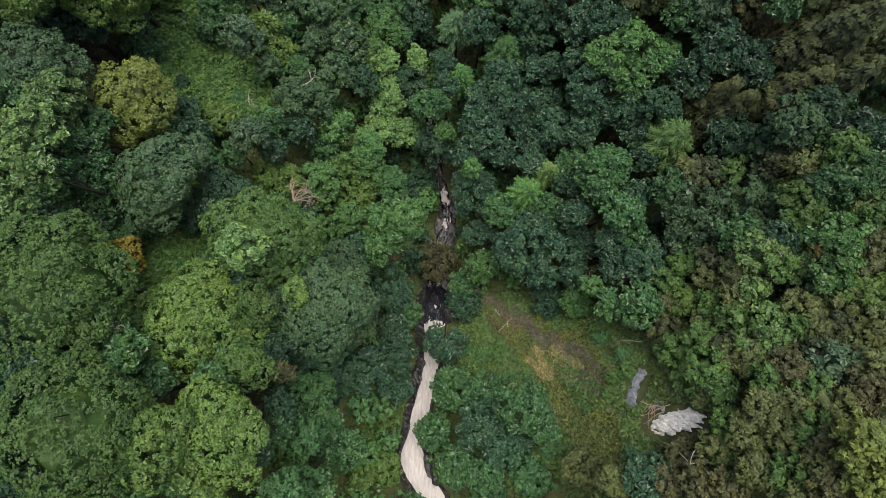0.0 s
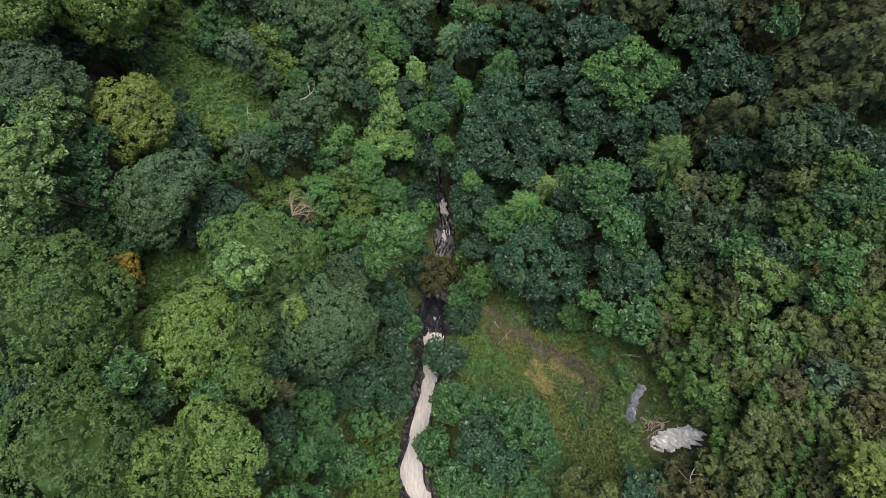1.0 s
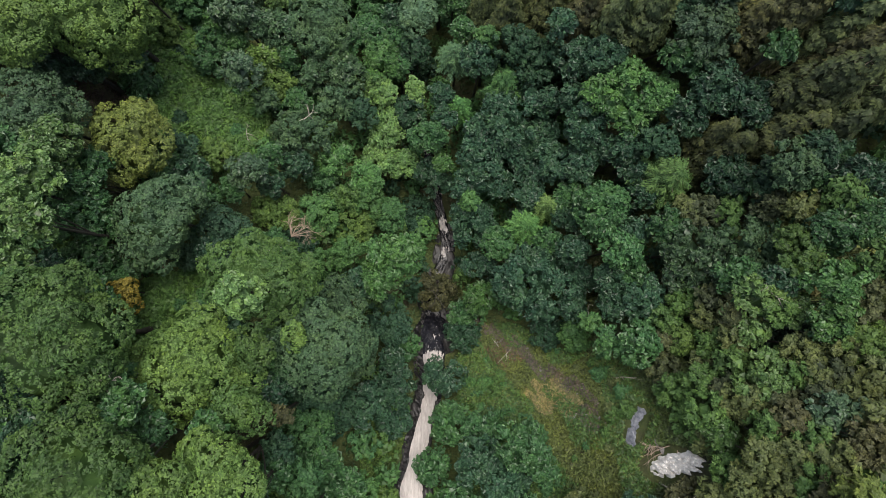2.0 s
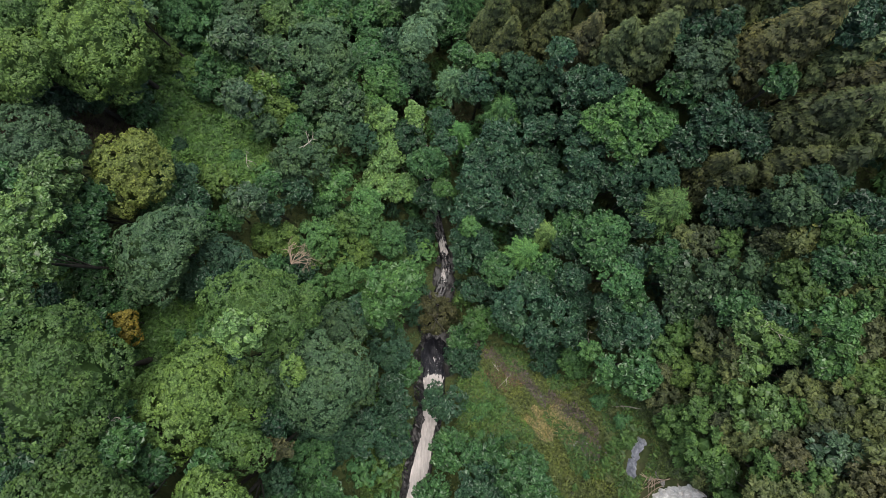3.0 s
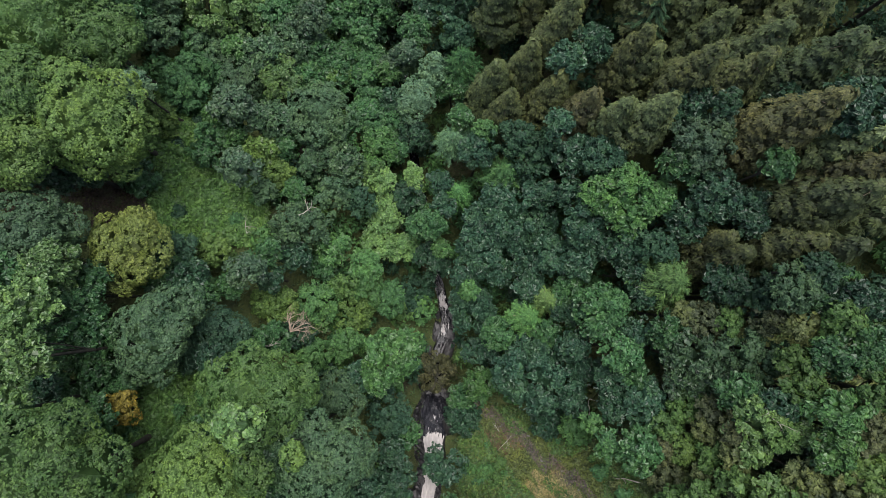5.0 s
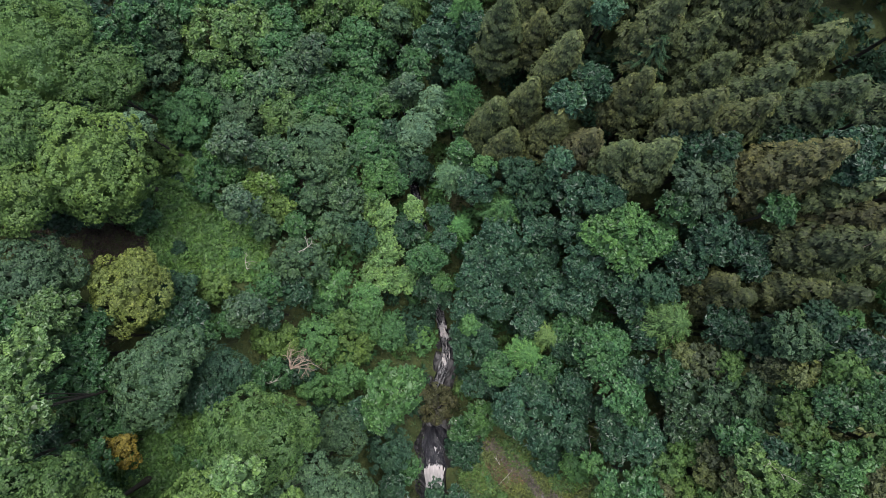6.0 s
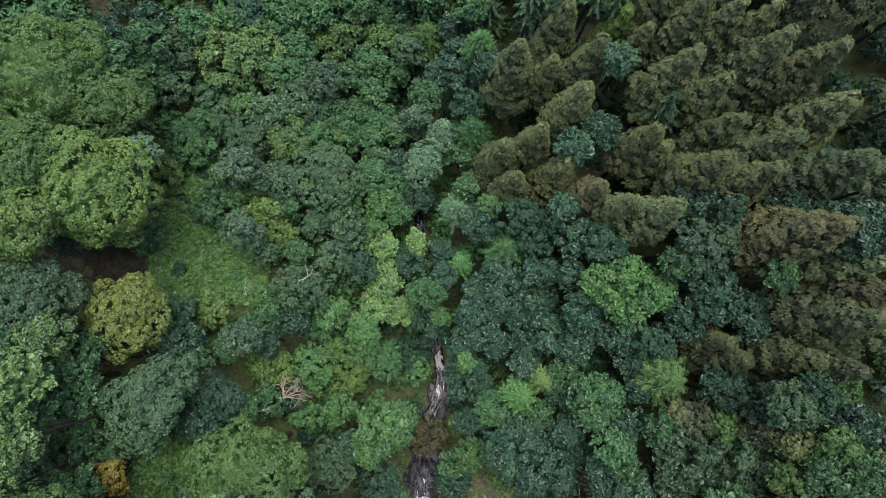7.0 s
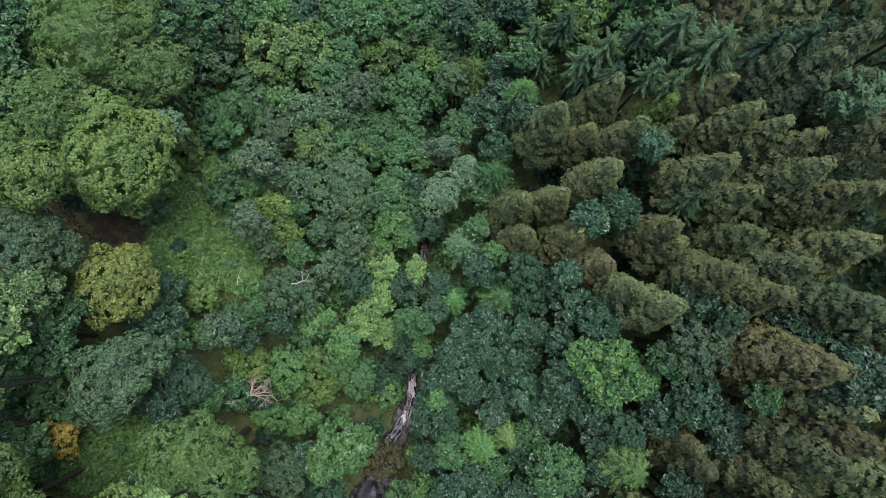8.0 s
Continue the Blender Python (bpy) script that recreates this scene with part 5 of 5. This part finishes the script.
# low shrubs that fill the gaps between the crowns
low = {"mid green": [], "dark green": [], "fresh green": [], "olive": [], "brown-green": [], "rusty olive": []}
for gx0 in np.arange(-40, 40.1, 2.5):
    for gy0 in np.arange(-24, 62, 2.5):
        x, y = gx0 + pick.uniform(-0.8, 0.8), gy0 + pick.uniform(-0.8, 0.8)
        if in_clearing(x, y) or rock_face(x, y) or on_bank(x, y, 1.9 if y < 2 else 1.1 if y < 13 else 0.0) or bare_earth(x, y) or bracken_slope(x, y) or not far_from(x, y, 0.3, 0.2)[0]:
            continue
        r = pick.uniform(1.0, 1.7)
        # shrubs added between the conifers take a dark tone for the gaps' shade
        tone = "dark green" if plantation(x, y) else pick.choice(("brown-green", "olive", "rusty olive") if x > 10 and y < 4 else ("mid green", "dark green", "fresh green", "olive"))
        low[tone].append((x, y, float(ground(x, y)) + r * pick.uniform(1.3, 2.4), r, 0.6, 0.38, 5))
for tone, places in low.items():
    wood("understorey", f"thick understorey of {tone} hazel and bramble", tone, places)


def tufts(name, label, category, where, count, box, tone, size, tall):
    """Grass, bracken and herbs over a stretch of ground, as one mesh of blades and fronds."""
    x0, x1, y0, y1 = box
    p = np.stack([RNG.uniform(x0, x1, count), RNG.uniform(y0, y1, count)], 1)
    p = p[where(p[:, 0], p[:, 1])]
    m = len(p)
    patch = 0.5 + 0.5 * np.sin(p[:, 0] * 1.9 + np.sin(p[:, 1] * 1.3) * 2) * np.sin(p[:, 1] * 2.1 + np.cos(p[:, 0] * 0.9) * 2)
    c = np.concatenate([p, (ground(p[:, 0], p[:, 1]) + tall * (0.25 + 0.75 * patch) * RNG.uniform(0.3, 1.0, m))[:, None]], 1)
    ang = RNG.uniform(0, 6.283, m)
    out = np.stack([np.cos(ang), np.sin(ang), RNG.uniform(-0.1, 0.7, m)], 1)
    normal = unit(np.array([0, 0, 1.0]) + RNG.normal(0, 0.6, (m, 3)))
    s = size * RNG.uniform(0.6, 1.4, m)
    v, q = leaf_quads(c, normal, out, s * 1.6, s * 0.55, 0.3)
    ob = new(name, mesh_from(name, v, q, GRASS))
    ob.color = (*tone, 1)
    return tagged(ob, label, category, kind="stuff")


def open_ground(x, y):
    return ~on_bank(x, y, 1.25) & ~rock_face(x, y) & ~plantation(x, y) & ~bare_earth(x, y) & far_from(x, y, 0.35, 0.0)


tufts("undergrowth", "mixed green undergrowth of brambles and herbs between trees", "undergrowth", lambda x, y: open_ground(x, y) & ~in_clearing(x, y), 70000, (-38, 36, -22, 58), (0.050, 0.092, 0.030), 0.22, 0.5)
tufts("bracken", "fresh green bracken covering the open slope", "bracken", bracken_slope, 110000, (-28, -12, -2, 36), (0.078, 0.165, 0.040), 0.34, 1.1)
tufts("grass", "yellow-green rough grass on the open slope", "grass", in_clearing, 80000, (0, 18, -18, 2), (0.098, 0.130, 0.036), 0.20, 0.8)
tufts("coarse_herbs", "patches of green herbs and nettles among the grass", "herbs", lambda x, y: in_clearing(x, y) & ((np.sin(x * 1.3 + np.sin(y * 0.9) * 1.7) + np.sin(y * 1.1 + x * 0.4) > 0.55) | (x + 0.55 * y < 2.6) | (x > 13.4)), 62000, (0, 18, -18, 2), (0.064, 0.126, 0.032), 0.27, 1.0)
tufts("dry_grass", "patch of dry straw-coloured grass on the slope", "grass", lambda x, y: in_clearing(x, y) & (((x - 9.9) / 1.9) ** 2 + ((y + 7.0) / 1.5) ** 2 + 0.6 * np.sin(x * 3.1 + y) * np.sin(y * 2.7 + 1) < 0.9), 22000, (7, 13, -11, -4), (0.225, 0.20, 0.095), 0.17, 0.9)
tufts("rusty_bracken", "rust-brown dying bracken on the slope", "bracken", lambda x, y: in_clearing(x, y) & (((x - 5.4) / 2.6) ** 2 + ((y + 3.4) / 1.3) ** 2 + 0.8 * np.sin(x * 2.3) * np.sin(y * 2.9) < 0.7), 6000, (2, 10, -7, -1), (0.120, 0.085, 0.046), 0.19, 0.85)


def rubble_line(x, y):
    """The strip of dead brushwood and loose stone across the open slope."""
    mid = np.interp(x, (2.2, 4.5, 7.3, 9.4, 11.6, 12.8), (0.1, -1.1, -2.9, -4.8, -5.6, -6.6))
    wide = np.interp(x, (2.2, 4.5, 7.3, 9.4, 11.6, 12.8), (0.5, 0.5, 1.0, 0.6, 0.7, 0.3))
    return (np.abs(y - mid) < wide * (1 + 0.5 * np.sin(x * 4.1 + y * 2))) & (x > 1.9) & (x < 12.9) | (((x - 12.3) / 0.6) ** 2 + ((y + 7.9) / 1.0) ** 2 < 1)


tufts("dead_brushwood", "grey-brown dead brushwood and stalks in a strip across the slope", "brushwood", rubble_line, 42000, (1, 14, -10, 1), (0.115, 0.095, 0.082), 0.17, 0.95)
tufts("bank_scrub", "low olive scrub of bramble and heather on the bank", "scrub", lambda x, y: (x > 13.2) & ~rock_face(x, y) & ~in_clearing(x, y), 26000, (13, 18.5, -12.5, -1.5), (0.066, 0.102, 0.030), 0.25, 1.2)
tufts("moss_bank", "bright mossy grass on the steep bank above the stream", "grass", lambda x, y: (x > -7.4) & (x < bed_x(y) - 1.7) & (y > -16.6) & (y < -8.6), 26000, (-8, -2, -17, -8), (0.072, 0.126, 0.026), 0.17, 0.5)
for k in range(130):
    x, y = pick.uniform(2.5, 15.8), pick.uniform(-16, -1.0)
    lush = x + 0.55 * y < 2.6 or x > 12.8
    if in_clearing(x, y) and not rubble_line(x, y) and (lush or k % 4 == 0) and not (8.4 < x < 11.8 and -8.6 < y < -5.4):
        r = pick.uniform(0.4, 0.95) if lush else pick.uniform(0.25, 0.5)
        broadleaf("bush", x, y, float(ground(x, y)) + r * 1.3, r, pick.choice(("olive", "brown-green", "mid green") if x > 12 else ("fresh green", "mid green", "olive", "mid green")))

tufts("needle_litter", "brown fallen needles on the plantation floor", "needle litter", plantation, 12000, (6, 40, 14, 60), (0.038, 0.028, 0.020), 0.16, 0.08)
# brown litter whose colour also holds the deep shade of this gap
tufts("leaf_litter", "brown fallen leaves on bare earth, coloured dark for shade under the trees", "leaf litter", bare_earth, 16000, (-38, -24, 16, 22), (0.040, 0.026, 0.019), 0.15, 0.06)
for k in range(60):
    x, y = pick.uniform(-27, -15), pick.uniform(-2, 34)
    if bracken_slope(x, y):
        r = pick.uniform(0.4, 0.95)
        broadleaf("bush", x, y, float(ground(x, y)) + r * 1.4, r, pick.choice(("fresh green", "mid green", "olive", "dark green")))

# ---- rocks and dead wood ----


def rock(x, y, size, mat, label, sunk=0.3, turn=0.0, name="boulder", fine=3, tilt=0.0):
    """A broken, weathered block sunk into the ground."""
    bm = bmesh.new()
    bmesh.ops.create_icosphere(bm, subdivisions=fine, radius=1)
    off = Vector((x * 3.1, y * 2.3, size[0] * 7))
    for v in bm.verts:
        c = v.co.normalized()
        flat = max(abs(c.x), abs(c.y), abs(c.z)) ** -0.45
        v.co = c * flat * (1 + 0.34 * noise.noise(c * 1.3 + off) + 0.22 * (0.5 - abs(noise.noise(c * 2.9 + off))) + 0.12 * noise.cell(c * 3.1 + off) + 0.08 * noise.noise(c * 9 + off))
        v.co.x, v.co.y, v.co.z = v.co.x * size[0], v.co.y * size[1], v.co.z * size[2]
    me = bpy.data.meshes.new(name)
    bm.to_mesh(me)
    bm.free()
    me.materials.append(mat)
    ob = new(name, me)
    ob.matrix_world = pose(x, y, float(ground(x, y)) + size[2] * (1 - 2 * sunk), RNG.uniform(-12, 12), tilt + RNG.uniform(-12, 12), turn)
    return tagged(ob, label, "rock", "scattered rocks")


def outcrop(x, y, length, width, heading, mat, label, proud=0.45):
    """A ragged rock face breaking out of the slope, its beds standing out as long splintered ribs."""
    nu, nv = 64, 40
    u, v = np.meshgrid(np.linspace(-1, 1, nu), np.linspace(-1, 1, nv))
    a = radians(heading)
    off = Vector((x * 1.7, y * 2.9, 0.0))
    rag = np.array([[noise.noise(Vector((p * 2.1 * length, q * 2.1 * width, 3)) + off) for p in u[0]] for q in v[:, 0]])
    fine = np.array([[noise.noise(Vector((p * 2.0 * length, q * 9.0 * width, 7)) + off) for p in u[0]] for q in v[:, 0]])
    chip = np.array([[noise.cell(Vector((p * 2.4 * length, q * 5.0 * width + p, 5)) + off) for p in u[0]] for q in v[:, 0]])
    px = x + length * 0.5 * u * math.cos(a) - width * 0.5 * v * math.sin(a)
    py = y + length * 0.5 * u * math.sin(a) + width * 0.5 * v * math.cos(a)
    body = 1 - (np.abs(u) ** 2.4 + np.abs(v + 0.25 * u * u) ** 2.0) + 0.85 * rag
    pz = ground(px, py) + proud * np.clip(body, -0.8, 0.7) + np.clip(body * 3, 0, 1) * (0.22 * (0.5 - np.abs(fine) * 2) + 0.07 * chip) - 0.05
    k = (np.arange(nv - 1)[:, None] * nu + np.arange(nu - 1)[None]).ravel()
    ob = new("rock_outcrop", mesh_from("rock_outcrop", np.stack([px, py, pz], -1).reshape(-1, 3), np.stack([k, k + 1, k + 1 + nu, k + nu], 1), mat))
    return tagged(ob, label, "rock", "scattered rocks")


PALE, WET = "weathered grey limestone block on the steep bank", "wet black boulder at the edge of the stream"
outcrop(16.35, -9.75, 2.7, 1.15, 38, PALE_ROCK, "bare white limestone face with splintered ribs on the bank", 0.95)
outcrop(17.1, -9.0, 1.3, 0.8, 40, PALE_ROCK, "small white limestone ledge breaking out of the bank", 0.7)
outcrop(15.15, -7.1, 1.9, 0.6, 60, BLUE_ROCK, "blue-grey streaked rock slab on the steep bank", 0.75)
outcrop(14.5, -8.5, 1.5, 0.5, 72, BLUE_ROCK, "blue-grey rock ledge low on the steep bank", 0.6)
outcrop(-6.1, -17.5, 1.8, 0.8, 125, PALE_ROCK, "pale streaked rock ledge beside the stream", 0.3)
for x, y, a in ((15.9, -8.6, 0.24), (15.7, -8.2, 0.2), (16.2, -8.3, 0.22), (15.5, -8.9, 0.18), (16.1, -9.0, 0.2)):
    rock(x, y, (a * 1.4, a * 0.8, a * 0.6), GREY_ROCK, PALE, 0.2, RNG.uniform(0, 180))
for k in range(26):
    y = RNG.uniform(-19, 13)
    side = RNG.choice((-1, 1))
    x = float(bed_x(y)) + side * (float(np.interp(y, WIDE_Y, WIDE)) + RNG.uniform(0.05, 0.45))
    a = RNG.uniform(0.22, 0.62)
    rock(x, y, (a, a * RNG.uniform(1.2, 2.6), a * 0.7), WET_ROCK, WET, 0.42, RNG.uniform(-25, 25))
for k in range(12):
    y = RNG.uniform(0.5, 12)
    a = RNG.uniform(0.18, 0.42)
    rock(float(bed_x(y)) + RNG.uniform(-0.7, 0.7), y, (a, a, a * 0.9), GREY_ROCK if k % 3 == 0 else WET_ROCK, "rounded boulder standing in the shallow stream", 0.1, RNG.uniform(0, 180))
for cx, cy, spread, count in ((10.4, -5.6, 0.8, 22), (12.2, -7.7, 0.7, 18), (6.8, -3.0, 0.7, 14), (2.3, -0.1, 0.5, 12), (11.4, -8.6, 0.6, 10)):
    for k in range(count):
        a = RNG.uniform(0.06, 0.17)
        rock(cx + RNG.normal(0, spread), cy + RNG.normal(0, spread * 0.7), (a * 1.2, a, a * 0.8), PALE_ROCK if k % 4 == 0 else GREY_ROCK, "loose grey stone lying on the grassy slope", 0.0, RNG.uniform(0, 180), "stone", 2)


def forked(start, way, length, girth, depth, out):
    """Bent, tapering twigs that fork."""
    pts = [np.array(start, float)]
    w = unit(np.array(way, float))
    for k in range(5):
        w = unit(w + RNG.normal(0, 0.16, 3))
        pts.append(pts[-1] + w * length / 5)
    out.append((np.array(pts), np.linspace(girth, girth * 0.4, 6)))
    if depth:
        for k in range(3):
            j = int(RNG.integers(2, 6))
            forked(pts[j], w + RNG.normal(0, 0.55, 3), length * RNG.uniform(0.45, 0.7), girth * 0.5, depth - 1, out)


def dead_tree(x, y, top, mat, label, ways, length, girth, depth=2, name="dead_tree"):
    """A bare standing stem from the ground with forked branches at its top."""
    base = float(ground(x, y)) - 0.2
    t = thing(name, x, y, base, label, "dead tree", "dead wood")
    h = top - base
    line = np.stack([0.15 * np.sin(np.linspace(0, 3, 7)), 0.1 * np.sin(np.linspace(0, 4, 7)), np.linspace(0, h, 7)], 1)
    v, q = tube(line, np.linspace(girth * 1.8, girth * 0.9, 7), 7)
    put_part("trunk", mesh_from("trunk", v, q, mat, smooth_faces=True), t)
    for w in ways:
        out = []
        forked(line[-1], w, length * RNG.uniform(0.8, 1.15), girth, depth, out)
        bv, bq = join([tube(p, g, 5) for p, g in out])
        put_part("branch", mesh_from("branch", bv, bq, mat, smooth_faces=True), t)
    return t


def fallen(x, y, lift, heading, length, girth, mat, label):
    """A bare branch lying on the slope or over the shrubs."""
    z = float(ground(x, y)) + lift
    t = thing("fallen_branch", x, y, z, label, "branch", "dead wood")
    out = []
    a = radians(heading)
    e = np.array([np.cos(a), np.sin(a)]) * length
    rise = float(ground(x + e[0], y + e[1])) - float(ground(x, y))
    forked((0, 0, 0), (e[0], e[1], rise), length, girth, 1, out)
    v, q = tube(*out[0], 6)
    put_part("stem", mesh_from("stem", v, q, mat, smooth_faces=True), t)
    for p, g in out[1:]:
        v, q = tube(p, g, 5)
        put_part("twig", mesh_from("twig", v, q, mat, smooth_faces=True), t)
    return t


dead_tree(-11.8, 18.4, 16.6, PALE_BARK, "bleached white dead treetop with antler-like branches", ((1, 0.5, 0.4), (-0.8, -0.6, 0.3), (0.2, 1, 0.3)), 0.87, 0.050, 1)
dead_tree(-13.3, 7.6, 16.2, BROWN_TWIG, "bare brown brush of fine dead twigs", ((0.6, 1, 0.6), (1, 0.4, 0.6), (0.1, 1, 0.5), (0.9, 0.9, 0.5), (-0.4, 0.8, 0.5), (0.4, 0.9, 0.3), (1, 0.1, 0.3)), 1.6, 0.055, 3)
dead_tree(-15.9, 6.3, 16.0, PALE_BARK, "leaning bare bough reaching over the shrubs", ((1, 0.22, 0.0), (1, 0.1, 0.05)), 1.7, 0.045, 1)
dead_tree(-22.6, 6.0, 22.6, BROWN_TWIG, "grey tree with bare pale boughs showing", ((-1, 0.1, 0.1), (1, 0.4, 0.2), (0.4, -0.8, 0.1)), 1.43, 0.050, 1)
dead_tree(-17.8, 17.2, 15.2, PALE_BARK, "thin bare sapling above the bracken", ((0.3, 1, 0.3), (1, -0.3, 0.3), (0, -1, 0.3)), 0.74, 0.025, 1)
dead_tree(13.0, 0.9, 15.6, PALE_BARK, "slender bare birch stem at the wood's edge", ((0.3, 1, 0.3), (0.4, -1, 0.1)), 0.93, 0.037, 1)
dead_tree(15.7, -11.2, 30.5, PALE_BARK, "bare white sapling with twisted branches on the bank", ((0, 1, 0.3), (0.3, -1, 0.2), (0.8, 0.2, 0.2)), 0.93, 0.031, 1)
dead_tree(-19.7, -2.8, 34.0, PALE_BARK, "lichen-grey dead treetop between two broad crowns", ((1, 0.6, 0.3), (0.2, 1, 0.3), (-1, 0.1, 0.2), (0.7, -0.6, 0.3)), 0.87, 0.043, 2)
dead_tree(21.5, 2.3, 31.0, PALE_BARK, "pale bare boughs standing out of a green crown", ((1, -0.6, 0.1), (0.3, -1, 0.1), (-0.8, 0.3, 0.2)), 0.99, 0.030, 1)
dead_tree(14.5, 42.5, 22.6, BROWN_TWIG, "dead brown conifer top among the plantation", ((1, 0, 0.4), (-1, 0.2, 0.4), (0, 1, 0.4), (0.2, -1, 0.4), (0.7, 0.7, 0.5)), 0.68, 0.025, 2)
dead_tree(-0.6, 2.2, 7.4, BARK, "dark leafless tree leaning over the stream", ((0.2, 0.9, 0.3), (-0.4, -1, 0.2), (0.6, -0.8, 0.2), (-0.5, 0.7, 0.4)), 1.36, 0.056, 2)
fallen(14.2, -4.6, 0.3, -20, 1.8, 0.07, PALE_BARK, "bleached fallen branch on the slope")
fallen(7.0, -1.8, 0.3, -75, 2.2, 0.05, PALE_BARK, "thin pale pole lying on the grassy slope")
for k in range(9):
    fallen(6.4 + RNG.normal(0, 0.7), -2.8 + RNG.normal(0, 0.5), 0.25, RNG.uniform(0, 360), 1.3, 0.035, GREY_ROCK if k % 2 else PALE_BARK, "grey dead brushwood heaped on the slope")
for k in range(12):
    fallen(15.95 + RNG.normal(0, 0.35), -8.3 + RNG.normal(0, 0.45), 0.25, RNG.uniform(200, 290), 1.1, 0.04, BROWN_TWIG, "tangle of bare brown roots above the rock face")
